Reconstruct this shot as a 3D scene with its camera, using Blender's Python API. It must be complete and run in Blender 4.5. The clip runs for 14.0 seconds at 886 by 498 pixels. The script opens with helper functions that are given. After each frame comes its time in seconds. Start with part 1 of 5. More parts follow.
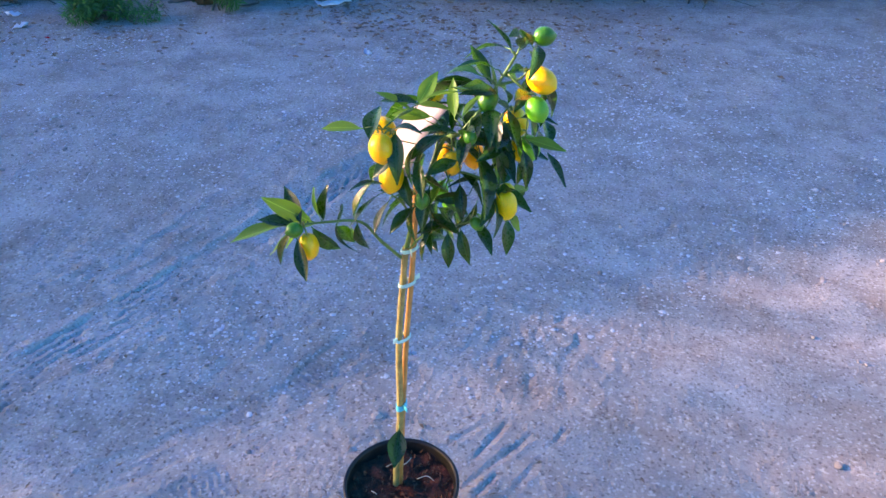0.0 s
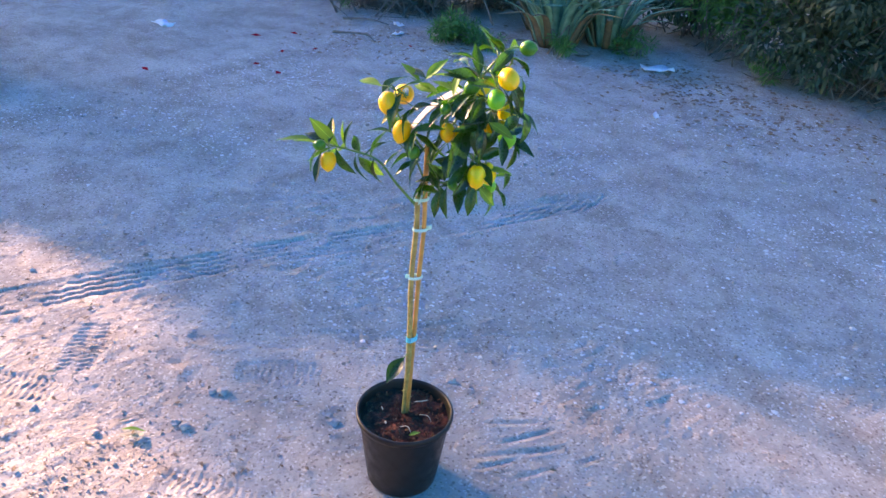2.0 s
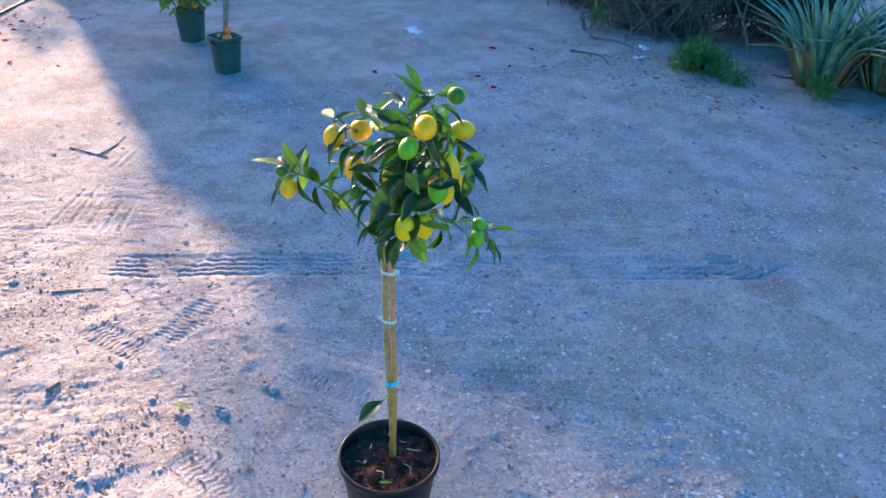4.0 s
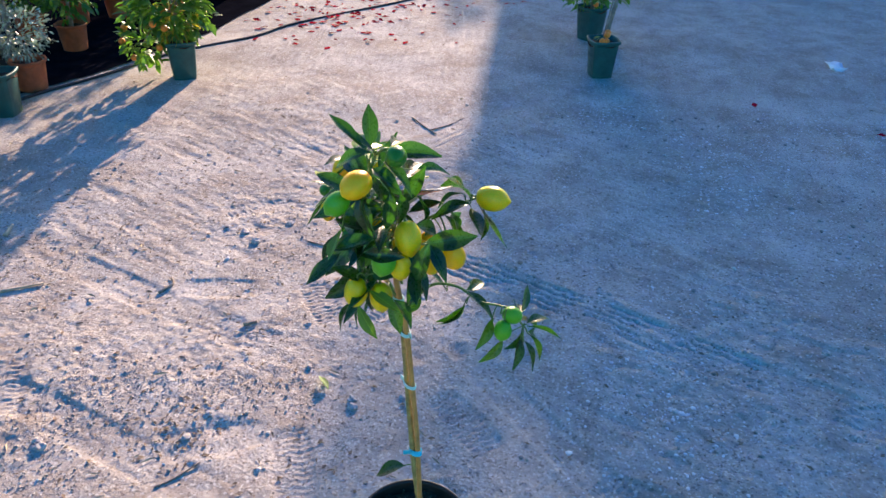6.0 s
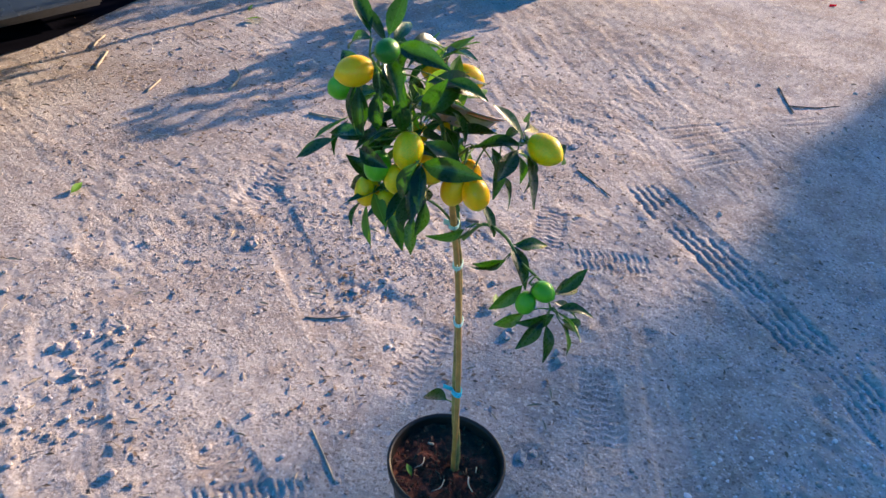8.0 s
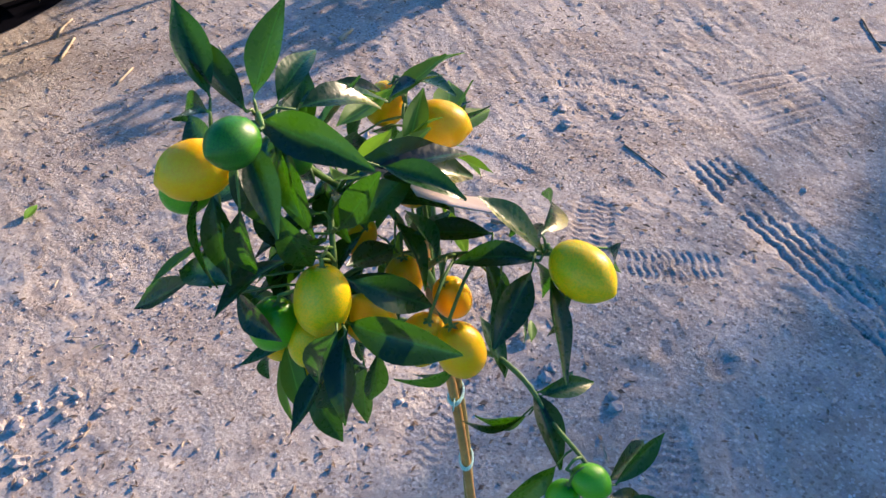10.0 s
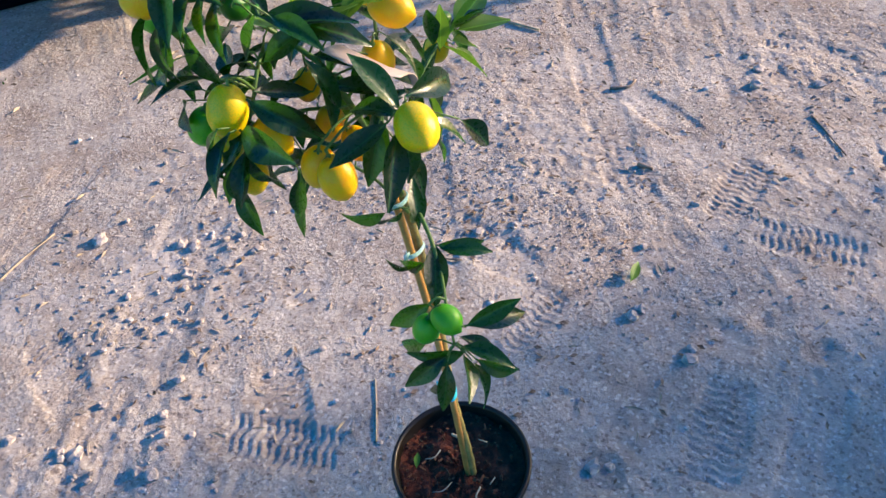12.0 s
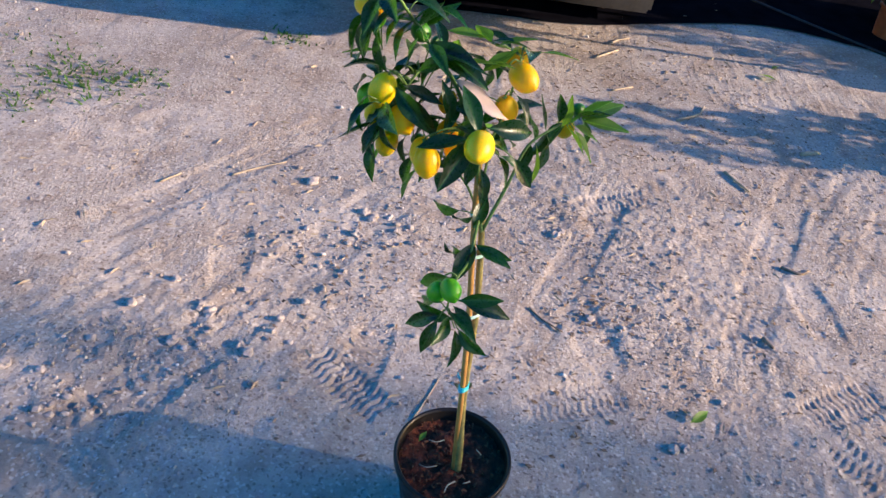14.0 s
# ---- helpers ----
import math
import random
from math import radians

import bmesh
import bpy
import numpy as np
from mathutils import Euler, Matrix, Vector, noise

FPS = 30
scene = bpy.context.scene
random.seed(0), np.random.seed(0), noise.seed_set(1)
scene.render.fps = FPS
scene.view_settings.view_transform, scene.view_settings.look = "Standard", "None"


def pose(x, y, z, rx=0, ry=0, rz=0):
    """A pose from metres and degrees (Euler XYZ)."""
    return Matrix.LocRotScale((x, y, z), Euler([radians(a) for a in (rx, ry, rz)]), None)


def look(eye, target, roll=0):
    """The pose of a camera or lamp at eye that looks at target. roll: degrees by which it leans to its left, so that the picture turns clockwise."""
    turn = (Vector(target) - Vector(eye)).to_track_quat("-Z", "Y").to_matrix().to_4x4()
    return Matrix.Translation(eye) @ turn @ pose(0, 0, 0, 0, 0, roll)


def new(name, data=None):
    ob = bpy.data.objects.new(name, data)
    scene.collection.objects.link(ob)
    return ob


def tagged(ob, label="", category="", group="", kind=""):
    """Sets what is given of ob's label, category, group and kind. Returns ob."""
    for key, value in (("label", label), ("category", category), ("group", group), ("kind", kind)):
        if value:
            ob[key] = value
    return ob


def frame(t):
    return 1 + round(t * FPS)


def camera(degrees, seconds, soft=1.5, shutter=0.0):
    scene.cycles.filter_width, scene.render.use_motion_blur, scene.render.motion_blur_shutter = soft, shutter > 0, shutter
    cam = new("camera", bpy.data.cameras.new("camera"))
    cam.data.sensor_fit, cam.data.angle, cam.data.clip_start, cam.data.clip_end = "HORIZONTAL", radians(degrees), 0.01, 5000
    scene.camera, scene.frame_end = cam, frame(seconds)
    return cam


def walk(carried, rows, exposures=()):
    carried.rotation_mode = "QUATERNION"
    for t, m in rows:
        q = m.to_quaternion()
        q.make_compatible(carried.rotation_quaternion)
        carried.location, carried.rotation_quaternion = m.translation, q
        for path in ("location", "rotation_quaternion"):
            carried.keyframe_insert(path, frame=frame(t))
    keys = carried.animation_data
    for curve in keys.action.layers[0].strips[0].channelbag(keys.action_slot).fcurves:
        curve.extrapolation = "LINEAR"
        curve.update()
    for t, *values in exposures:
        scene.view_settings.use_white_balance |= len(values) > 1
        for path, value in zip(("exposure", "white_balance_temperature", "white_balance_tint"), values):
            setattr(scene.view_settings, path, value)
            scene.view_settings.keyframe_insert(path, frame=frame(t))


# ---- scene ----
cam = camera(60.0, 14.0)
PATH = [
    (0, (0.215, -1.052, 1.502), (0.055, 0.606, 0.396), 0.4),
    (0.3, (0.331, -1.084, 1.497), (-0.001, 0.535, 0.371), 1.3),
    (0.5, (0.402, -1.152, 1.504), (0.022, 0.515, 0.467), 1.2),
    (1, (0.54, -1.264, 1.488), (-0.026, 0.331, 0.423), 3.1),
    (1.5, (0.753, -1.237, 1.496), (-0.01, 0.315, 0.492), -0.1),
    (2, (0.92, -1.155, 1.508), (-0.08, 0.266, 0.518), 4.3),
    (2.2, (0.956, -1.11, 1.51), (-0.093, 0.291, 0.542), 4.5),
    (4.3, (1.236, -0.471, 1.547), (-0.3, 0.315, 0.535), 4.0),
    (4.5, (1.203, -0.398, 1.543), (-0.356, 0.331, 0.524), 5.4),
    (5, (1.151, -0.246, 1.563), (-0.502, 0.23, 0.541), 3.8),
    (5.5, (1.129, -0.023, 1.559), (-0.606, 0.092, 0.57), 5.6),
    (6, (1.108, 0.15, 1.554), (-0.594, -0.015, 0.517), 1.6),
    (6.3, (1.046, 0.212, 1.518), (-0.610, -0.075, 0.465), 2.0),
    (6.5, (1.002, 0.265, 1.504), (-0.59, -0.136, 0.36), 2.0),
    (7, (0.931, 0.374, 1.524), (-0.56, -0.284, 0.365), 1.5),
    (7.5, (0.878, 0.525, 1.528), (-0.434, -0.413, 0.345), 4.8),
    (7.7, (0.858, 0.574, 1.526), (-0.399, -0.412, 0.322), 6.0),
    (9.8, (0.425, 0.314, 1.368), (-0.653, -0.699, 0.022), 2.6),
    (10, (0.417, 0.306, 1.385), (-0.66, -0.697, 0.031), -0.3),
    (10.5, (0.382, 0.338, 1.393), (-0.645, -0.593, -0.048), -4.9),
    (11, (0.324, 0.418, 1.391), (-0.404, -0.708, -0.093), -20.3),
    (11.5, (0.26, 0.539, 1.401), (-0.232, -0.689, -0.099), -25.5),
    (12, (0.264, 0.62, 1.414), (-0.243, -0.685, -0.014), -6.0),
    (12.5, (0.27, 0.712, 1.455), (-0.243, -0.738, 0.176), 6.7),
    (13, (0.262, 0.824, 1.477), (-0.104, -0.617, 0.14), 6.3),
    (13.5, (0.207, 0.873, 1.491), (-0.023, -0.609, 0.169), 7.9),
    (14, (0.117, 0.939, 1.531), (0.104, -0.6, 0.254), 8.1),
]
walk(cam, [(t, look(eye, target, roll)) for t, eye, target, roll in PATH], exposures=[(0.0, 2.10, 6950, 28), (1.0, 2.28, 7400, 30), (2.0, 2.28, 7500, 27), (5.0, 1.78, 6500, 12), (7.5, 1.33, 6550, 10), (10.0, 1.26, 6500, 10), (11.0, 1.36, 6450, 5), (14.0, 1.23, 6500, 10)])

# ---- daylight: a low sun from the -x side and a clear sky ----
SUN_EL, SUN_AZ = 16.5, -3.0      # elevation; degrees by which the light's way turns from +x towards +y
world = bpy.data.worlds.new("sky")
scene.world = world
world.use_nodes = True
wt = world.node_tree
sky = wt.nodes.new("ShaderNodeTexSky")
sky.sky_type, sky.sun_disc = "NISHITA", False
sky.sun_elevation, sky.sun_rotation = radians(SUN_EL), radians(270 - SUN_AZ)
deep = wt.nodes.new("ShaderNodeHueSaturation")
deep.inputs["Hue"].default_value, deep.inputs["Saturation"].default_value = 0.515, 2.0
wt.links.new(sky.outputs["Color"], deep.inputs["Color"])
wt.links.new(deep.outputs["Color"], wt.nodes["Background"].inputs["Color"])
wt.nodes["Background"].inputs["Strength"].default_value = 0.132
sun_data = bpy.data.lights.new("sun", "SUN")
sun_data.energy, sun_data.angle, sun_data.color = 4.6, radians(0.53), (1.0, 0.765, 0.575)
sun = new("sun", sun_data)
way = Vector((math.cos(radians(SUN_EL)) * math.cos(radians(SUN_AZ)), math.cos(radians(SUN_EL)) * math.sin(radians(SUN_AZ)), -math.sin(radians(SUN_EL))))
sun.matrix_world = Matrix.Translation((-20, 0, 12)) @ way.to_track_quat("-Z", "Y").to_matrix().to_4x4()

# ---- materials ----
class Nodes:
    """Builds one node material step by step."""
    def __init__(self, name, rough=0.6, metal=0.0, spec=0.5):
        self.mat = bpy.data.materials.new(name)
        self.mat.use_nodes = True
        self.t = self.mat.node_tree
        self.p = self.t.nodes["Principled BSDF"]
        self.p.inputs["Roughness"].default_value = rough
        self.p.inputs["Metallic"].default_value = metal
        self.p.inputs["Specular IOR Level"].default_value = spec
        self.coord = self.t.nodes.new("ShaderNodeTexCoord")

    def add(self, kind, **values):
        n = self.t.nodes.new("ShaderNode" + kind)
        for key, value in values.items():
            n.inputs[key].default_value = value
        return n

    def link(self, a, b):
        self.t.links.new(a, b)

    def noise(self, scale, detail=4.0, rough=0.55, space="Object", distort=0.0):
        n = self.add("TexNoise", Scale=scale, Detail=detail, Roughness=rough, Distortion=distort)
        self.link(self.coord.outputs[space], n.inputs["Vector"])
        return n.outputs["Fac"]

    def voronoi(self, scale, space="Object", what="Distance"):
        n = self.add("TexVoronoi", Scale=scale)
        self.link(self.coord.outputs[space], n.inputs["Vector"])
        return n.outputs[what]

    def ramp(self, fac, *stops):
        n = self.t.nodes.new("ShaderNodeValToRGB")
        e = n.color_ramp.elements
        while len(e) < len(stops):
            e.new(0.5)
        for k, (at, c) in enumerate(stops):
            e[k].position, e[k].color = at, (*c, 1)
        self.link(fac, n.inputs["Fac"])
        return n.outputs["Color"]

    def span(self, fac, a, b, c=0.0, d=1.0):
        n = self.add("MapRange")
        for k, v in zip(("From Min", "From Max", "To Min", "To Max"), (a, b, c, d)):
            n.inputs[k].default_value = v
        self.link(fac, n.inputs["Value"])
        return n.outputs["Result"]

    def mix(self, fac, a, b, kind="MIX"):
        n = self.t.nodes.new("ShaderNodeMix")
        n.data_type, n.blend_type = "RGBA", kind
        for value, socket in ((fac, n.inputs[0]), (a, n.inputs[6]), (b, n.inputs[7])):
            if isinstance(value, (int, float)):
                socket.default_value = value
            elif isinstance(value, tuple):
                socket.default_value = (*value, 1)
            else:
                self.link(value, socket)
        return n.outputs[2]

    def random(self):
        return self.t.nodes.new("ShaderNodeObjectInfo").outputs["Random"]

    def island(self):
        return self.t.nodes.new("ShaderNodeNewGeometry").outputs["Random Per Island"]

    def color(self, c):
        if isinstance(c, tuple):
            self.p.inputs["Base Color"].default_value = (*c, 1)
        else:
            self.link(c, self.p.inputs["Base Color"])
        return self

    def rough(self, r):
        self.link(r, self.p.inputs["Roughness"])
        return self

    def bump(self, height, strength=0.3, distance=0.005):
        n = self.add("Bump", Strength=strength, Distance=distance)
        self.link(height, n.inputs["Height"])
        if self.p.inputs["Normal"].is_linked:
            self.link(self.p.inputs["Normal"].links[0].from_socket, n.inputs["Normal"])
        self.link(n.outputs["Normal"], self.p.inputs["Normal"])
        return self

    def through_light(self, c, share=0.35):
        """Lets light through a thin leaf."""
        tr = self.t.nodes.new("ShaderNodeBsdfTranslucent")
        if isinstance(c, tuple):
            tr.inputs["Color"].default_value = (*c, 1)
        else:
            self.link(c, tr.inputs["Color"])
        m = self.t.nodes.new("ShaderNodeMixShader")
        m.inputs[0].default_value = share
        out = self.t.nodes["Material Output"]
        self.link(self.p.outputs[0], m.inputs[1])
        self.link(tr.outputs[0], m.inputs[2])
        self.link(m.outputs[0], out.inputs["Surface"])
        return self


def dirt_material():
    n = Nodes("packed_dirt", 0.97, spec=0.06)
    broad = n.noise(0.9, 5, 0.6)
    base = n.ramp(broad, (0.30, (0.364, 0.315, 0.277)), (0.52, (0.447, 0.390, 0.343)), (0.72, (0.510, 0.455, 0.404)))
    patch = n.noise(5.5, 6, 0.62, distort=0.6)
    base = n.mix(n.span(patch, 0.44, 0.66, 0, 0.75), base, (0.302, 0.235, 0.188))
    turned = n.add("Mapping")
    turned.inputs["Rotation"].default_value = (0, 0, radians(-57))
    turned.inputs["Scale"].default_value = (3.0, 13.0, 1.0)
    n.link(n.coord.outputs["Object"], turned.inputs["Vector"])
    scuff = n.add("TexNoise", Scale=1.0, Detail=5.0, Roughness=0.65, Distortion=1.6)
    n.link(turned.outputs["Vector"], scuff.inputs["Vector"])
    where = n.span(n.noise(0.8, 3, 0.5), 0.40, 0.56)
    gate = n.add("Math")
    gate.operation = "MULTIPLY"
    n.link(n.span(scuff.outputs["Fac"], 0.50, 0.70, 0, 0.5), gate.inputs[0])
    n.link(where, gate.inputs[1])
    base = n.mix(gate.outputs[0], base, (0.260, 0.205, 0.174))
    blot = n.noise(2.9, 6, 0.7, distort=0.9)
    base = n.mix(n.span(blot, 0.49, 0.64, 0, 0.5), base, (0.281, 0.230, 0.197))
    pale = n.noise(2.6, 5, 0.65)
    base = n.mix(n.span(pale, 0.48, 0.68, 0, 0.7), base, (0.582, 0.520, 0.465))
    fine = n.noise(95, 5, 0.75)
    base = n.mix(n.span(fine, 0.50, 0.70, 0, 0.62), base, (0.250, 0.190, 0.150))
    grit = n.voronoi(150.0, what="Color")
    sep = n.t.nodes.new("ShaderNodeSeparateColor")
    n.link(grit, sep.inputs[0])
    base = n.mix(n.span(sep.outputs[0], 0.84, 0.95, 0, 0.6), base, (0.645, 0.590, 0.536))
    base = n.mix(n.span(sep.outputs[1], 0.88, 0.95, 0, 0.6), base, (0.166, 0.120, 0.094))
    n.color(base)
    n.bump(n.noise(34, 8, 0.72, distort=0.4), 0.45, 0.009)
    loose = n.span(n.noise(4.5, 4, 0.6), 0.38, 0.62, 0.10, 1.0)
    for height, strength, deep in ((n.voronoi(95.0), 0.4, 0.005), (n.noise(150, 6, 0.75, distort=0.5), 0.7, 0.005)):
        part_of = n.add("Math")
        part_of.operation = "MULTIPLY"
        n.link(height, part_of.inputs[0])
        n.link(loose, part_of.inputs[1])
        n.bump(part_of.outputs[0], strength, deep)
    return n.mat


def plain(name, c, rough=0.6, metal=0.0, vary=0.25, scale=30.0, bump=0.15, spec=0.5):
    """A surface of one colour with a broad and a fine change in it."""
    n = Nodes(name, rough, metal, spec)
    dark = tuple(v * (1 - vary) for v in c)
    lite = tuple(min(1.0, v * (1 + vary)) for v in c)
    col = n.ramp(n.noise(scale, 5, 0.6), (0.32, dark), (0.68, lite))
    col = n.mix(n.span(n.noise(scale * 9, 3, 0.6), 0.45, 0.75, 0, vary), col, dark)
    n.color(col)
    n.rough(n.span(n.noise(scale * 3, 4), 0.3, 0.7, max(0.03, rough - 0.12), min(1.0, rough + 0.12)))
    if bump:
        n.bump(n.noise(scale * 6, 4), bump, 0.003)
    return n.mat


def leaf_material(name, dark, lite, glow, share=0.3, rough=0.48, spec=0.3):
    """A leaf with a pale midrib, faint side veins and a waxy face; the leaf runs along +y from 0 to 1."""
    n = Nodes(name, rough, spec=spec)
    col = n.mix(n.span(n.random(), 0.35, 1), dark, lite)
    col = n.mix(n.span(n.noise(9, 4, 0.6), 0.4, 0.7, 0, 0.35), col, tuple(v * 0.6 for v in dark))
    xyz = n.t.nodes.new("ShaderNodeSeparateXYZ")
    n.link(n.coord.outputs["Object"], xyz.inputs[0])

    def sums(kind, a, b=None, value=0.0):
        m = n.add("Math")
        m.operation = kind
        n.link(a, m.inputs[0])
        if b is None:
            m.inputs[1].default_value = value
        else:
            n.link(b, m.inputs[1])
        return m.outputs[0]

    off = sums("ABSOLUTE", xyz.outputs[0])
    rib = n.span(off, 0.004, 0.012, 0.55, 0.0)
    col = n.mix(rib, col, tuple(min(1.0, v * 2.2 + 0.01) for v in lite))
    veins = sums("SINE", sums("SUBTRACT", sums("MULTIPLY", xyz.outputs[1], value=75.0), sums("MULTIPLY", off, value=62.0)))
    n.color(col)
    n.rough(n.span(n.noise(14, 3), 0.3, 0.7, rough - 0.10, rough + 0.14))
    n.bump(veins, 0.025, 0.003)
    n.bump(n.noise(22, 3), 0.06, 0.02)
    n.through_light(glow, share)
    return n.mat


def fruit_material(name, c, blush, edge):
    n = Nodes(name, 0.33, spec=0.4)
    col = n.mix(n.span(n.noise(26, 3, 0.5), 0.40, 0.66, 0, edge), c, blush)
    n.color(col)
    n.p.inputs["Subsurface Weight"].default_value = 0.5
    n.p.inputs["Subsurface Scale"].default_value = 1.0
    n.p.inputs["Subsurface Radius"].default_value = (0.013, 0.008, 0.001)
    n.bump(n.voronoi(620.0), 0.12, 0.0012)
    return n.mat


M_DIRT = dirt_material()
M_POT = plain("black_plastic", (0.013, 0.009, 0.007), 0.42, vary=0.4, scale=12, bump=0.05, spec=0.35)
M_SOIL = plain("potting_soil", (0.115, 0.026, 0.010), 0.95, vary=0.75, scale=55, bump=0.9)
M_BARK = plain("green_bark", (0.30, 0.24, 0.07), 0.7, vary=0.4, scale=40, bump=0.4)
M_TWIG = plain("green_twig", (0.10, 0.19, 0.035), 0.5, vary=0.3, scale=60, bump=0.2)
M_STAKE = plain("bamboo", (0.50, 0.25, 0.06), 0.45, vary=0.3, scale=25, bump=0.1)
M_TIE = plain("tie_tape", (0.02, 0.50, 0.62), 0.35, vary=0.15, bump=0)
M_TIE_PALE = plain("pale_tie_tape", (0.46, 0.72, 0.62), 0.4, vary=0.1, bump=0)
M_LEAF = leaf_material("citrus_leaf", (0.0006, 0.006, 0.006), (0.008, 0.052, 0.008), (0.16, 0.62, 0.012), 0.10, 0.30, 0.36)
M_LEAF_YOUNG = leaf_material("young_leaf", (0.06, 0.16, 0.02), (0.13, 0.28, 0.03), (0.25, 0.50, 0.04), 0.35)
M_YELLOW = fruit_material("ripe_rind", (0.90, 0.54, 0.001), (0.88, 0.43, 0.001), 0.7)
M_TURN = fruit_material("turning_rind", (0.90, 0.58, 0.001), (0.50, 0.48, 0.003), 0.75)
M_LIME = fruit_material("lime_rind", (0.11, 0.42, 0.012), (0.07, 0.30, 0.010), 0.6)
M_GREEN = fruit_material("green_rind", (0.038, 0.20, 0.010), (0.020, 0.11, 0.008), 0.7)

# ---- building helpers ----
def part(name, bm, material, parent=None, label="", smooth=True):
    """Links a bmesh as one mesh object, under a thing or a part."""
    me = bpy.data.meshes.new(name)
    bm.to_mesh(me)
    bm.free()
    me.materials.append(material)
    if smooth:
        me.polygons.foreach_set("use_smooth", [True] * len(me.polygons))
    ob = new(name, me)
    ob.parent = parent
    return tagged(ob, label)


def shared(name, me, m, parent=None):
    """One more object on a mesh that others use too."""
    ob = new(name, me)
    ob.parent = parent
    ob.matrix_basis = m
    return ob


def empty(name, at=(0, 0, 0)):
    ob = new(name)
    ob.empty_display_size = 0.05
    ob.location = at
    return ob


def curve_points(pts, n=6):
    """Points on a smooth line through the given ones."""
    pts = [Vector(p) for p in pts]
    if len(pts) < 3:
        return [pts[0].lerp(pts[-1], k / n) for k in range(n + 1)]
    ext = [2 * pts[0] - pts[1], *pts, 2 * pts[-1] - pts[-2]]
    out = []
    for a, b, c, d in zip(ext, ext[1:], ext[2:], ext[3:]):
        for k in range(n):
            t = k / n
            out.append(0.5 * (2 * b + (c - a) * t + (2 * a - 5 * b + 4 * c - d) * t * t + (3 * b - a - 3 * c + d) * t ** 3))
    return out + [pts[-1]]


def tube_into(bm, pts, r0, r1, sides=8, knobs=0.0, seed=0):
    """A tapered round rod along points, closed at both ends."""
    rng = random.Random(seed)
    rings = []
    side = Vector((0.31, 0.95, 0.11))
    for k, p in enumerate(pts):
        d = (pts[min(k + 1, len(pts) - 1)] - pts[max(k - 1, 0)]).normalized()
        u = (side - d * side.dot(d)).normalized()
        v = d.cross(u)
        side = u
        r = r0 + (r1 - r0) * k / max(1, len(pts) - 1)
        r *= 1 + knobs * rng.uniform(-1, 1)
        rings.append([bm.verts.new(p + (u * math.cos(a) + v * math.sin(a)) * r) for a in (2 * math.pi * j / sides for j in range(sides))])
    for a, b in zip(rings, rings[1:]):
        for j in range(sides):
            bm.faces.new((a[j], a[(j + 1) % sides], b[(j + 1) % sides], b[j]))
    bm.faces.new(rings[0][::-1])
    bm.faces.new(rings[-1])


def tube(pts, r0, r1, sides=8, knobs=0.0, seed=0):
    bm = bmesh.new()
    tube_into(bm, pts, r0, r1, sides, knobs, seed)
    return bm


def lathe(profile, sides=48, square=0.0):
    """A body turned from (radius, height) pairs. square: 0 round, towards 1 with four flat sides."""
    bm = bmesh.new()
    rings = []
    for r, z in profile:
        ring = []
        for j in range(sides):
            a = 2 * math.pi * j / sides
            k = 1.0
            if square:
                k = (1 - square) + square / max(abs(math.cos(a)), abs(math.sin(a)))
            ring.append(bm.verts.new((r * k * math.cos(a), r * k * math.sin(a), z)))
        rings.append(ring)
    for a, b in zip(rings, rings[1:]):
        for j in range(sides):
            bm.faces.new((a[j], a[(j + 1) % sides], b[(j + 1) % sides], b[j]))
    bm.faces.new(rings[0][::-1])
    bm.faces.new(rings[-1])
    return bm


def box_into(bm, lo, hi, m=None, bevel=0.0):
    geo = bmesh.ops.create_cube(bm, size=1.0)
    for v in geo["verts"]:
        v.co = Vector([lo[i] + (v.co[i] + 0.5) * (hi[i] - lo[i]) for i in range(3)])
        if m is not None:
            v.co = m @ v.co
    if bevel:
        edges = list({e for v in geo["verts"] for e in v.link_edges})
        bmesh.ops.bevel(bm, geom=edges, offset=bevel, segments=2, affect="EDGES")


def box(lo, hi, m=None, bevel=0.0):
    bm = bmesh.new()
    box_into(bm, lo, hi, m, bevel)
    return bm


def blade_mesh(name, width, fold, droop, material, rows=10, tip=0.9):
    """A pointed leaf of length 1 along +y with a sunk midrib; width is the share of its length."""
    bm = bmesh.new()
    lines = []
    for k in range(-1, rows + 1):
        t = 0.05 + 0.95 * k / rows if k >= 0 else 0.0
        s = max(0.0, (t - 0.05) / 0.95)
        w = width / 2 * math.sin(math.pi * min(1.0, s ** tip)) ** 0.95 if 0 < s < 1 else 0.012
        y, z = t - droop * 0.25 * t * t, -droop * t * t
        row = []
        for s in (-1.0, -0.5, 0.0, 0.5, 1.0):
            wave = 0.012 * math.sin(9 * t + 2 * s) * abs(s)
            row.append(bm.verts.new((s * w, y, z + abs(s) * w * fold + wave)))
        lines.append(row)
    for a, b in zip(lines, lines[1:]):
        for j in range(4):
            bm.faces.new((a[j], a[j + 1], b[j + 1], b[j]))
    me = bpy.data.meshes.new(name)
    bm.to_mesh(me)
    bm.free()
    me.materials.append(material)
    me.polygons.foreach_set("use_smooth", [True] * len(me.polygons))
    return me


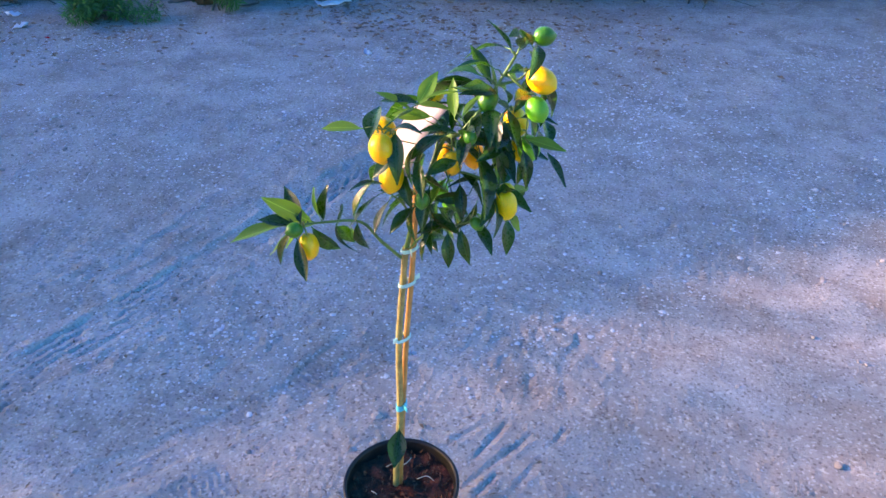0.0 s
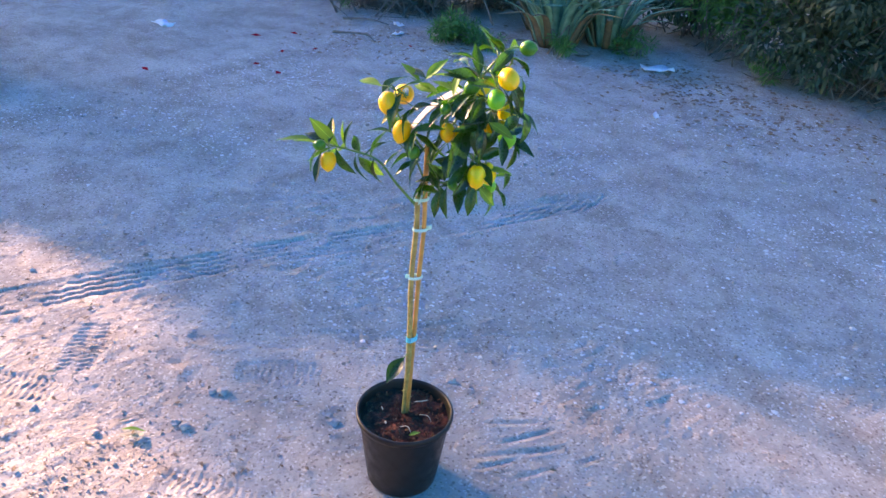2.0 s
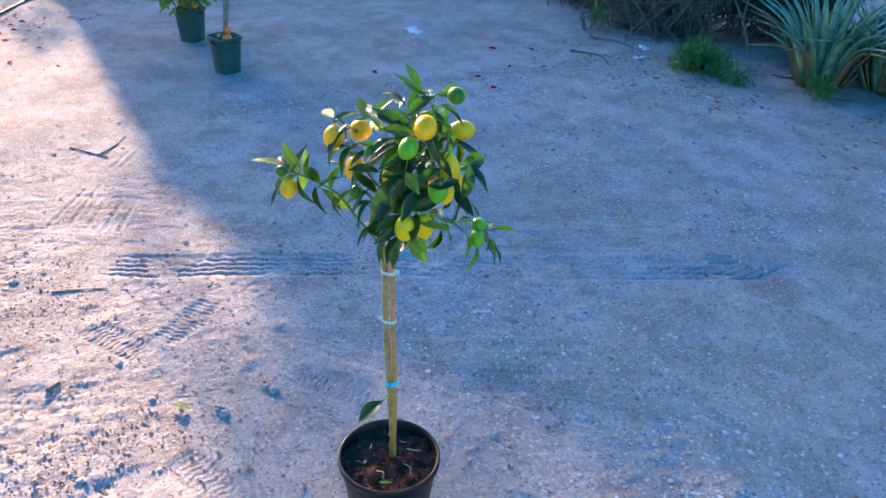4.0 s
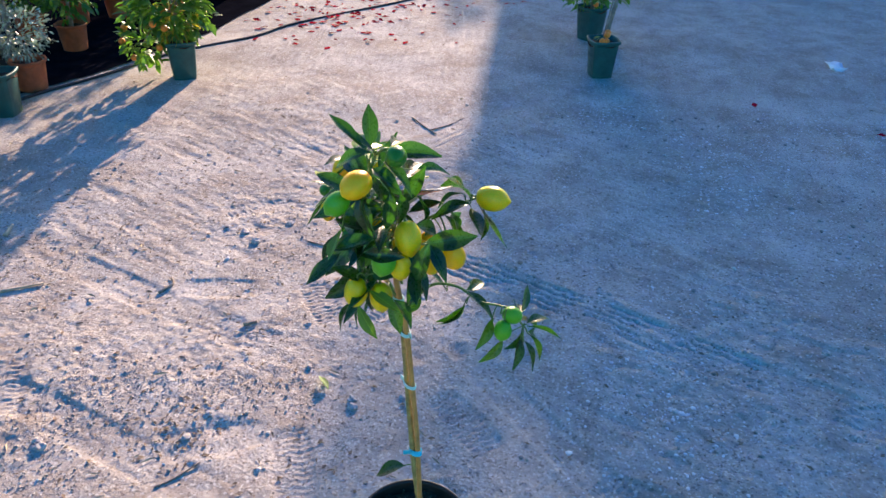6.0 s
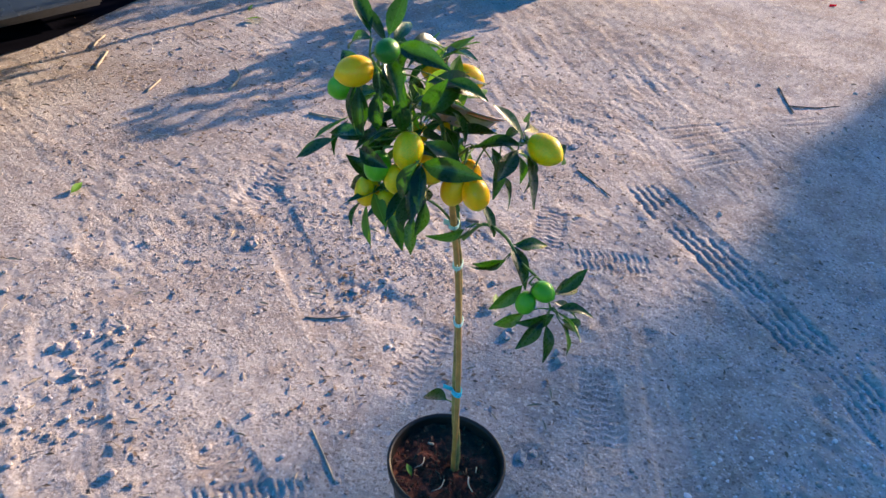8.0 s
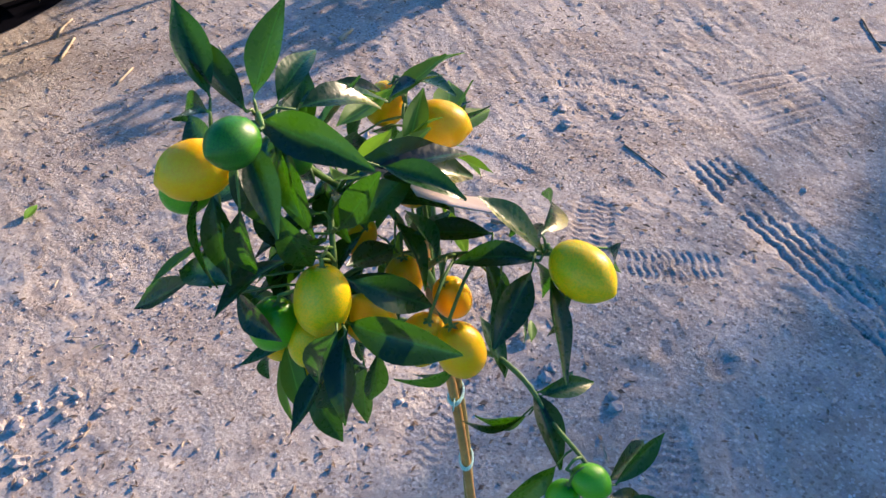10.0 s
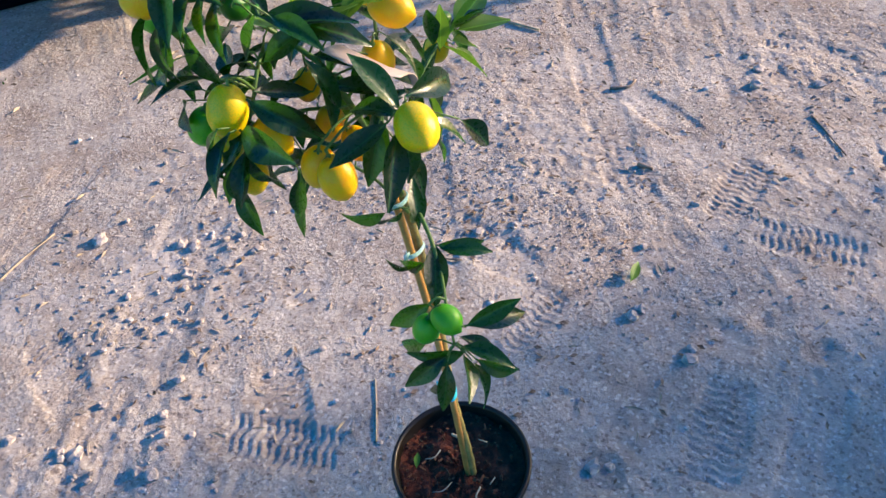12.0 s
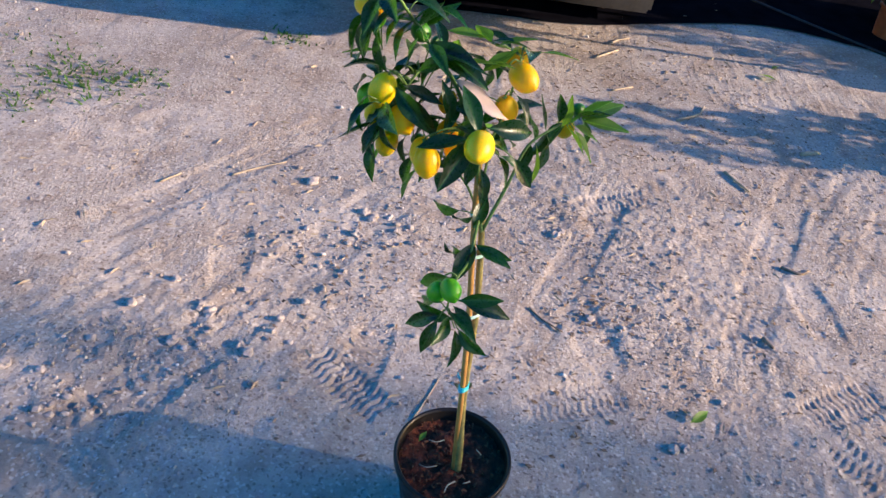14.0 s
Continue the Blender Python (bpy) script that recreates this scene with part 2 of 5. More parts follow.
def leaf_pose(base, tip, up=(0, 0, 1), turn=0.0):
    """Lays the unit leaf from base to tip, its face towards up, rolled by turn degrees about its length."""
    base, tip = Vector(base), Vector(tip)
    y = tip - base
    size = y.length
    y = y.normalized()
    up = Vector(up)
    z = up - y * up.dot(y)
    if z.length < 1e-3:
        z = Vector((1, 0, 0)) - y * y.x
    z = z.normalized()
    x = y.cross(z)
    m = Matrix((x, y, z)).transposed().to_4x4()
    return Matrix.Translation(base) @ m @ pose(0, 0, 0, 0, turn, 0) @ Matrix.Diagonal((size, size, size, 1))


# ---- the ground: one uneven sheet ----
LATTICE = np.random.RandomState(7).rand(256, 256)


def field(x, y, scale, shift=0.0):
    """Smooth noise from 0 to 1 with a mesh width of scale metres."""
    u, v = x / scale + 57.3 + shift, y / scale + 91.7 - shift
    i, j = np.floor(u).astype(int), np.floor(v).astype(int)
    a, b = u - i, v - j
    a, b = a * a * (3 - 2 * a), b * b * (3 - 2 * b)
    g = lambda p, q: LATTICE[p % 256, q % 256]
    return (g(i, j) * (1 - a) + g(i + 1, j) * a) * (1 - b) + (g(i, j + 1) * (1 - a) + g(i + 1, j + 1) * a) * b


def along(x, y, a, b):
    """For a straight track from a to b: metres along it, metres to its side, and its length."""
    dx, dy = b[0] - a[0], b[1] - a[1]
    size = math.hypot(dx, dy)
    dx, dy = dx / size, dy / size
    return (x - a[0]) * dx + (y - a[1]) * dy, -(x - a[0]) * dy + (y - a[1]) * dx, size


def soft(v, a, b):
    t = np.clip((v - a) / (b - a), 0, 1)
    return t * t * (3 - 2 * t)


# Tyre tracks: from, to, width, tread spacing, tread depth, slant, berm.
TRACKS = [
    ((-1.54, -0.42), (-1.11, 0.48), 0.160, 0.036, 0.0100, 0.25, 0.5),
    ((-1.13, 0.44), (-0.10, 2.30), 0.160, 0.036, 0.0095, 0.25, 0.4),
    ((-0.10, 2.30), (2.20, 3.20), 0.137, 0.033, 0.0060, 0.25, 0.2),
    ((0.30, -1.15), (0.95, 0.00), 0.177, 0.049, 0.0048, 0.3, 0.2),
    ((-0.48, -1.40), (-0.16, -0.55), 0.121, 0.041, 0.0072, 0.0, 0.0),
    ((-0.80, 0.05), (0.10, 0.80), 0.113, 0.018, 0.0036, 0.1, 0.0),
    ((-1.20, -1.55), (-0.75, -0.55), 0.129, 0.022, 0.0048, 0.5, 0.0),
    ((0.55, -1.60), (1.20, -0.75), 0.137, 0.037, 0.0048, 0.2, 0.0),
]
# Long narrow scratches, as of a rake: from, to.
SCRATCHES = [((-1.97, -0.59), (-2.28, -0.39)), ((-1.93, -0.52), (-2.29, -0.33)), ((-1.87, -0.46), (-2.15, -0.32)), ((-1.80, -0.415), (-2.09, -0.27)), ((-1.77, -0.36), (-2.06, -0.22)),
             ((-2.44, -0.27), (-2.66, -0.13)), ((-2.41, -0.24), (-2.64, -0.09)), ((-3.08, -0.54), (-3.54, -0.24)), ((-3.04, -0.57), (-3.50, -0.28)),
             ((0.08, 0.29), (0.22, 0.42)), ((0.16, 0.25), (0.27, 0.43)), ((0.13, 0.15), (0.34, 0.39)), ((0.17, 0.13), (0.25, 0.26)), ((0.27, 0.17), (0.35, 0.31)), ((0.36, 0.32), (0.43, 0.43))]
# Shoe prints: heel x, y and the way it points, in degrees.
PRINTS = [(-0.62, -0.02, 40), (-0.95, -0.35, 130), (-0.42, -0.42, 20), (-0.35, 0.45, 60), (-1.15, -0.55, 30), (-0.30, -0.75, 110), (0.25, -0.55, 80),
          (-0.60, -1.35, 25), (0.75, -0.90, 100), (-1.60, -1.05, 120), (0.42, -0.42, 142), (-1.05, -1.00, 95)]
# Scuffs and hollows: x, y, size, depth.
HOLLOWS = [(-1.22, -0.53, 0.05, 0.016), (-0.80, -0.10, 0.05, 0.016), (-0.83, 0.02, 0.04, 0.014), (-0.67, -0.12, 0.05, 0.012), (0.12, -0.70, 0.05, 0.010), (-0.24, 0.04, 0.05, 0.012),
           (-0.95, 0.50, 0.05, 0.010), (-1.30, -0.30, 0.05, 0.012), (-1.45, -0.75, 0.05, 0.014), (-0.40, -0.62, 0.04, 0.012), (-0.15, -1.30, 0.07, 0.010), (0.05, -1.28, 0.06, 0.010)]


def ground_height(x, y):
    x, y = np.asarray(x, float), np.asarray(y, float)
    near = np.exp(-((x + 0.3) ** 2 + (y + 0.1) ** 2) / 34.0)
    h = 0.020 * (field(x, y, 1.3) - 0.5) + 0.013 * (field(x, y, 0.42, 3) - 0.5)
    loose = 0.55 + 0.9 * soft(field(x, y, 0.5, 77), 0.4, 0.75)
    ridged = 1 - np.abs(2 * field(x, y, 0.075, 51) - 1)
    h += 0.55 * near * loose * (0.005 * (field(x, y, 0.15, 9) - 0.5) + 0.003 * (ridged - 0.6) + 0.005 * (field(x, y, 0.048, 17) - 0.5) + 0.0065 * (field(x, y, 0.024, 29) - 0.5) + 0.004 * (field(x * 1.6, y, 0.015, 37) - 0.5))
    du, dv = x - 0.30, y + 1.15
    rut = np.exp(-((dv * 0.492 - du * 0.871) / 0.13) ** 2) * soft(du * 0.492 + dv * 0.871, -0.7, -0.3) * (1 - soft(du * 0.492 + dv * 0.871, 0.9, 1.4))
    h += rut * (0.003 * (field(x, y, 0.055, 91) - 0.5) + 0.003 * (field(x, y, 0.026, 92) - 0.5))
    run, across = 0.545 * x + 0.839 * y, 0.545 * y - 0.839 * x
    h += near * soft(field(x, y, 0.6, 71), 0.42, 0.7) * (0.006 * (field(run * 0.2, across, 0.034, 61) - 0.5) + 0.003 * (field(run * 0.3, across, 0.017, 62) - 0.5))
    worn = soft(field(x, y, 0.33, 41), 0.38, 0.66)
    for a, b, w, step, deep, slant, berm in TRACKS:
        u, v, size = along(x, y, a, b)
        v = v + 0.06 * (field(u, u * 0, 0.7, a[0]) - 0.5)
        ends = soft(u, -0.05, 0.12) * (1 - soft(u, size - 0.12, size + 0.05))
        inside = ends * (1 - soft(np.abs(v), w * 0.40, w * 0.60))
        if berm >= 0.4:
            groove = soft(np.sin(2 * math.pi * (v + 0.0035 * np.sin(2 * math.pi * u / 0.062) + 0.016 * (field(x, y, 0.08, 5) - 0.5)) / step), -0.1, 0.8) * (0.45 + 0.55 * soft(np.sin(2 * math.pi * (u + 0.4 * v) / 0.031), -0.9, 0.2))
        elif berm:
            groove = soft(np.sin(2 * math.pi * (u + slant * np.abs(v) + 0.06 * field(x, y, 0.09, 5)) / step), 0.1, 0.8)
        else:
            groove = soft(np.sin(2 * math.pi * (u + 0.011 * np.abs((v / 0.03 + 0.4 * field(x, y, 0.2, 6)) % 2 - 1)) / 0.021), -0.2, 0.7)
        drag = field(u * 0.12, v, 0.016, 13 + a[1]) - 0.5
        h += inside * (-0.004 - (1.0 if berm >= 0.4 else 0.65 if berm else 0.38) * deep * (0.06 + 0.94 * worn * soft(field(x, y, 0.09, 23), 0.22, 0.6)) * groove + 0.0025 * drag)
        h += 0.007 * berm * np.exp(-((np.abs(v) - w * 0.62) / 0.022) ** 2) * ends * soft(field(x, y, 0.12, 63), 0.3, 0.8)
    for a, b in SCRATCHES:
        u, v, size = along(x, y, a, b)
        ends = soft(u, -0.02, 0.05) * (1 - soft(u, size - 0.08, size + 0.02))
        h += ends * (-0.0042 * (0.4 + 0.9 * field(x, y, 0.05, 77)) * np.exp(-(v / 0.0065) ** 2) + 0.0016 * np.exp(-((np.abs(v) - 0.018) / 0.008) ** 2))
    for px, py, ang in PRINTS:
        c, s = math.cos(radians(ang)), math.sin(radians(ang))
        u, v, _ = along(x, y, (px, py), (px + c, py + s))
        half = 0.044 + 0.012 * np.sin(u / 0.28 * math.pi)
        inside = soft(u, -0.01, 0.03) * (1 - soft(u, 0.25, 0.30)) * (1 - soft(np.abs(v), half * 0.8, half * 1.25))
        zig = np.sin(2 * math.pi * (u + 0.010 * np.abs((v / 0.028) % 2 - 1)) / 0.021)
        h += inside * (-0.005 + 0.0022 * zig * (0.35 + 0.65 * worn))
    for px, py, size, deep in HOLLOWS:
        d = np.hypot(x - px, (y - py) * 1.4) / size
        h += deep * (-np.exp(-d ** 4) + 0.30 * np.exp(-((d - 1.35) / 0.35) ** 2)) * (0.2 + field(x, y, 0.04, 8)) * 0.5
    flat = np.exp(-(((x - 0.03) ** 2 + y ** 2) / 0.14 ** 2) ** 3)
    return h * (1 - flat) - 0.002 * flat


def axis_steps(lo, hi, step, far, grow=1.028):
    mid = list(np.arange(lo, hi, step))
    a, d = [lo], step
    while a[-1] > -far:
        d *= grow
        a.append(a[-1] - d)
    b, d = [mid[-1]], step
    while b[-1] < far:
        d *= grow
        b.append(b[-1] + d)
    return np.array(a[:0:-1] + mid + b[1:])


def build_ground():
    xs, ys = axis_steps(-2.30, 0.85, FINE, 600), axis_steps(-1.2, 1.0, FINE, 600)
    gx, gy = np.meshgrid(xs, ys)
    gz = ground_height(gx, gy)
    nx, ny = len(xs), len(ys)
    me = bpy.data.meshes.new("ground")
    me.vertices.add(nx * ny)
    me.vertices.foreach_set("co", np.stack([gx, gy, gz], -1).astype(np.float32).ravel())
    i = (np.arange(ny - 1)[:, None] * nx + np.arange(nx - 1)[None]).ravel()
    quads = np.stack([i, i + 1, i + nx + 1, i + nx], -1).astype(np.int32)
    me.loops.add(quads.size)
    me.loops.foreach_set("vertex_index", quads.ravel())
    me.polygons.add(len(quads))
    me.polygons.foreach_set("loop_start", np.arange(0, quads.size, 4, dtype=np.int32))
    me.polygons.foreach_set("use_smooth", np.ones(len(quads), dtype=bool))
    me.update(calc_edges=True)
    me.materials.append(M_DIRT)
    tagged(new("ground", me), "dry packed dirt yard with tyre tracks and grit", "ground", kind="structure")


FINE = 0.0057
build_ground()

# ---- the potted citrus tree ----
POT_X, POT_Y = 0.030, -0.002
tree = tagged(empty("potted_citrus_tree", (POT_X, POT_Y, 0.0)), "small staked citrus tree with yellow fruit in a black plastic pot", "potted tree")


def under_tree(ob):
    """Keeps world coordinates for a part of the tree."""
    ob.matrix_parent_inverse = Matrix.Translation((-POT_X, -POT_Y, 0))
    return ob


def tree_part(name, bm, mat, label="", smooth=True):
    return under_tree(part(name, bm, mat, tree, label, smooth))


def pot_body(h, r_top, r_low, square=0.0, sides=56, rim=0.007):
    return lathe([(r_low * 0.9, 0.004), (r_low * 0.97, 0.0), (r_low, 0.006), (r_top - 0.004, h - 0.022), (r_top - 0.003, h - 0.018), (r_top + rim * 0.5, h - 0.016),
                  (r_top + rim * 0.6, h - 0.003), (r_top + rim * 0.3, h), (r_top - 0.002, h), (r_top - 0.005, h - 0.006), (r_low - 0.004, 0.012), (r_low * 0.6, 0.010)], sides, square)


bm = pot_body(0.215, 0.117, 0.090)
bm.transform(Matrix.Translation((POT_X, POT_Y, 0.0)))
tree_part("pot", bm, M_POT, "black plastic nursery pot")


def soil_disc(r, z, seed, rings=14, sides=60, rough=0.012):
    bm = bmesh.new()
    rng = random.Random(seed)
    rows = [[bm.verts.new((0, 0, z + 0.004))]]
    for k in range(1, rings + 1):
        rr = r * k / rings
        rows.append([bm.verts.new((rr * math.cos(a), rr * math.sin(a), z + rough * (noise.noise((rr * math.cos(a) * 28, rr * math.sin(a) * 28, seed)) + 0.4 * rng.uniform(-1, 1)))) for a in (2 * math.pi * j / sides for j in range(sides))])
    for j in range(sides):
        bm.faces.new((rows[0][0], rows[1][j], rows[1][(j + 1) % sides]))
    for a, b in zip(rows[1:], rows[2:]):
        for j in range(sides):
            bm.faces.new((a[j], b[j], b[(j + 1) % sides], a[(j + 1) % sides]))
    return bm


bm = soil_disc(0.112, 0.188, 3)
bm.transform(Matrix.Translation((POT_X, POT_Y, 0.0)))
tree_part("soil", bm, M_SOIL, "reddish brown potting soil with bark bits")

TRUNK = [(0.016, 0.012, 0.165), (0.020, 0.012, 0.25), (0.029, 0.003, 0.36), (0.033, -0.003, 0.44), (0.037, -0.013, 0.61), (0.048, -0.019, 0.74), (0.056, -0.031, 0.82)]
bm = tube(curve_points(TRUNK, 8), 0.0078, 0.0052, 12, 0.07, 1)
for at, r in (((0.0185, 0.006, 0.262), 0.0045), ((0.030, 0.008, 0.385), 0.003), ((0.036, -0.008, 0.55), 0.003)):
    bmesh.ops.create_icosphere(bm, subdivisions=2, radius=r, matrix=Matrix.Translation(at))
tree_part("trunk", bm, M_BARK, "greenish grafted trunk with old pruning knobs")
STAKE = [(0.023, 0.014, 0.150), (0.0375, 0.008, 0.433), (0.049, -0.002, 0.609), (0.061, -0.010, 0.738), (0.070, -0.026, 0.85), (0.076, -0.035, 0.95)]
tree_part("stake", tube(curve_points(STAKE, 4), 0.0054, 0.0048, 10, 0.03, 4), M_STAKE, "orange bamboo stake")


def height_on(line, z):
    """The place on a standing line at height z."""
    return min(curve_points(line, 30), key=lambda p: abs(p.z - z))


def tie(name, z, mat, flap, label, turns=3):
    """A band of tape wound tight round trunk and stake, with a loose end."""
    bm = bmesh.new()
    p, q = height_on(TRUNK, z), height_on(STAKE, z)
    at, apart = (p + q) / 2, Vector((q.x - p.x, q.y - p.y, 0))
    u = apart.normalized()
    v = Vector((-u.y, u.x, 0))
    r = 0.0074
    ring = [at + u * (apart.length / 2 + r) * math.cos(a) + v * r * math.sin(a) + Vector((0, 0, 0.0016 * math.sin(a + 1))) for a in (2 * math.pi * k / 20 for k in range(21))]
    for k in range(turns):
        tube_into(bm, [c + Vector((0, 0, 0.0022 * (k - (turns - 1) / 2))) for c in ring], 0.0013, 0.0014, 6)
    end = Vector(at) + Vector(flap)
    side = Vector(flap).cross(Vector((0, 0, 1))).normalized() * 0.0006
    wide = Vector((0, 0, 0.0045))
    start = Vector(at) + Vector(flap).normalized() * r
    vs = [bm.verts.new(p) for p in (start - wide - side, start + wide - side, end + wide * 1.4 - side, end - wide - side, start - wide + side, start + wide + side, end + wide * 1.4 + side, end - wide + side)]
    for q in ((0, 1, 2, 3), (7, 6, 5, 4), (0, 4, 5, 1), (1, 5, 6, 2), (2, 6, 7, 3), (3, 7, 4, 0)):
        bm.faces.new([vs[n] for n in q])
    return tree_part(name, bm, mat, label)


tie("tie", 0.433, M_TIE, (0.014, -0.022, 0.006), "turquoise tape tie", 6)
tie("tie", 0.610, M_TIE_PALE, (-0.014, -0.019, 0.004), "pale green tape tie")
tie("tie", 0.738, M_TIE_PALE, (0.020, 0.014, 0.006), "pale green tape tie")
tie("tie", 0.815, M_TIE_PALE, (0.006, -0.016, -0.002), "pale green tape tie")

# Wood: the leader and its side shoots.
WOOD = [
    ("leader", 0.0042, 0.0020, [(0.056, -0.030, 0.815), (0.076, -0.021, 0.90), (0.100, -0.026, 0.97), (0.118, -0.027, 1.015), (0.140, -0.055, 1.035), (0.175, -0.050, 1.080), (0.214, -0.028, 1.142)]),
    ("shoot", 0.0024, 0.0014, [(0.190, -0.042, 1.105), (0.222, -0.032, 1.112), (0.244, -0.030, 1.140)]),
    ("shoot", 0.0022, 0.0013, [(0.205, -0.036, 1.120), (0.232, -0.050, 1.100), (0.243, -0.068, 1.105)]),
    ("shoot", 0.0026, 0.0015, [(0.140, -0.055, 1.035), (0.170, -0.030, 1.045), (0.193, -0.003, 1.018), (0.209, 0.014, 0.996)]),
    ("shoot", 0.0024, 0.0014, [(0.098, -0.025, 0.960), (0.150, -0.040, 0.965), (0.195, -0.045, 0.950), (0.205, -0.050, 0.935)]),
]
WOOD += [
    ("shoot", 0.0024, 0.0013, [(0.056, -0.015, 0.800), (0.085, -0.040, 0.850), (0.125, -0.060, 0.882), (0.172, -0.076, 0.905)]),
    ("shoot", 0.0024, 0.0013, [(0.064, -0.017, 0.845), (0.060, -0.048, 0.905), (0.044, -0.080, 0.945)]),
    ("shoot", 0.0028, 0.0015, [(0.078, -0.021, 0.905), (0.052, -0.055, 0.960), (0.040, -0.085, 1.005), (0.036, -0.090, 1.052)]),
    ("shoot", 0.0028, 0.0017, [(0.088, -0.022, 0.935), (0.102, 0.018, 0.985), (0.090, 0.060, 1.006), (0.076, 0.098, 1.020)]),
    ("shoot", 0.0030, 0.0015, [(0.052, -0.018, 0.785), (0.022, -0.062, 0.850), (0.000, -0.095, 0.903), (-0.040, -0.130, 0.922), (-0.080, -0.162, 0.932)]),
    ("shoot", 0.0030, 0.0015, [(0.054, -0.010, 0.790), (0.062, 0.030, 0.845), (0.067, 0.075, 0.850), (0.072, 0.112, 0.828), (0.088, 0.160, 0.830), (0.094, 0.186, 0.802)]),
]
for name, r0, r1, pts in WOOD:
    tree_part(name, tube(curve_points(pts, 5), r0, r1, 8, 0.06, len(pts)), M_TWIG)
WOOD_POINTS = [p for _, _, _, pts in WOOD for p in curve_points(pts, 5)]

LEAVES = [blade_mesh("leaf", w, f, d, M_LEAF) for w, f, d in ((0.35, 0.45, 0.22), (0.33, 0.55, 0.38), (0.36, 0.40, 0.12), (0.32, 0.62, 0.28), (0.34, 0.50, -0.12), (0.33, 0.50, 0.50))]
YOUNG = [blade_mesh("leaf", w, f, d, M_LEAF_YOUNG) for w, f, d in ((0.36, 0.3, 0.12), (0.32, 0.4, 0.02))]


def fruit_mesh(name, mat, squat=1.0, seed=0):
    """A fruit of width 1 hanging along -z, a little longer than wide, with a small tip and an uneven skin."""
    prof = []
    for k in range(19):
        a = math.pi * k / 18
        r, z = 0.5 * math.sin(a) ** 0.94, 0.63 * squat * math.cos(a)
        if k >= 16:
            z -= 0.025 * (k - 15)
            r *= 0.88
        if k <= 1:
            z -= 0.03
        prof.append((max(r, 0.012), z))
    bm = lathe(prof, 28)
    for v in bm.verts:
        v.co *= 1 + 0.05 * noise.noise(v.co * 1.8 + Vector((seed * 5.1, 0, 0)))
    bmesh.ops.recalc_face_normals(bm, faces=bm.faces)
    me = bpy.data.meshes.new(name)
    bm.to_mesh(me)
    bm.free()
    me.materials.append(mat)
    me.polygons.foreach_set("use_smooth", [True] * len(me.polygons))
    return me


def calyx_mesh():
    """The five-lobed green cap at the stalk's end of a fruit of width 1, with a stub of stalk."""
    bm = bmesh.new()
    top = bm.verts.new((0, 0, 0.655))
    ring = []
    for k in range(20):
        a = 2 * math.pi * k / 20
        r = 0.115 + 0.05 * math.cos(5 * a)
        ring.append(bm.verts.new((r * math.cos(a), r * math.sin(a), 0.635 - 0.9 * r * r)))
    for k in range(20):
        bm.faces.new((top, ring[k], ring[(k + 1) % 20]))
    tube_into(bm, [Vector((0, 0, 0.62)), Vector((0.01, 0, 0.72)), Vector((0.03, 0.01, 0.82))], 0.05, 0.035, 7)
    me = bpy.data.meshes.new("calyx")
    bm.to_mesh(me)
    bm.free()
    me.materials.append(M_TWIG)
    return me


FRUIT = {"y": [fruit_mesh("fruit", M_YELLOW, q, k) for k, q in enumerate((1.0, 1.05, 0.95))], "t": [fruit_mesh("fruit", M_TURN, q, k + 4) for k, q in enumerate((1.0, 1.06))], "l": [fruit_mesh("fruit", M_LIME, 0.95, 11)], "g": [fruit_mesh("fruit", M_GREEN, q, k + 7) for k, q in enumerate((0.92, 0.98))]}
CALYX = calyx_mesh()


def fruit(kind, at, size, axis=(0, 0, -1)):
    """A fruit about its middle, its tip towards axis, with its cap and a stalk to the nearest shoot."""
    q = (-Vector(axis)).to_track_quat("Z", "Y").to_matrix().to_4x4()
    m = Matrix.Translation(at) @ q @ Matrix.Diagonal((size, size, size, 1))
    ob = under_tree(shared("fruit", leaf_rng.choice(FRUIT[kind]), m, tree))
    shared("calyx", CALYX, Matrix.Identity(4), ob)
    top = m @ Vector((0.03, 0.01, 0.80))
    near = min(WOOD_POINTS, key=lambda p: (p - top).length)
    if 0.004 < (near - top).length < 0.09:
        tube_into(twigs, curve_points([near, near.lerp(top, 0.5) + Vector((0, 0, 0.006)), top], 3), 0.0015, 0.0013, 6)
    return ob


LEAF_UP = Vector((0, 0, 0.75))
CROWN = Vector((0.13, -0.03, 0.97))
leaf_rng = random.Random(21)


def foliage(rows):
    """Leaves from base to tip; 0: full-grown, 1: young, 2: turned to the sun."""
    for bx, by, bz, tx, ty, tz, sort in rows:
        base, tip = Vector((bx, by, bz)), Vector((tx, ty, tz))
        if (tip - base).length < 0.060:
            tip = base + (tip - base).normalized() * 0.060
        out = base.lerp(tip, 0.6) - CROWN
        up = LEAF_UP + out.normalized() * 0.65
        mesh = leaf_rng.choice(YOUNG if sort == 1 else LEAVES)
        under_tree(shared("leaf", mesh, leaf_pose(base, tip, up, leaf_rng.uniform(-34, 34)), tree))
        near = min(WOOD_POINTS, key=lambda p: (p - base).length)
        if 0.006 < (near - base).length < 0.07:
            mid = near.lerp(base, 0.5) + Vector((0, 0, 0.004))
            tube_into(twigs, [near, mid, base], 0.0012, 0.0008, 5)


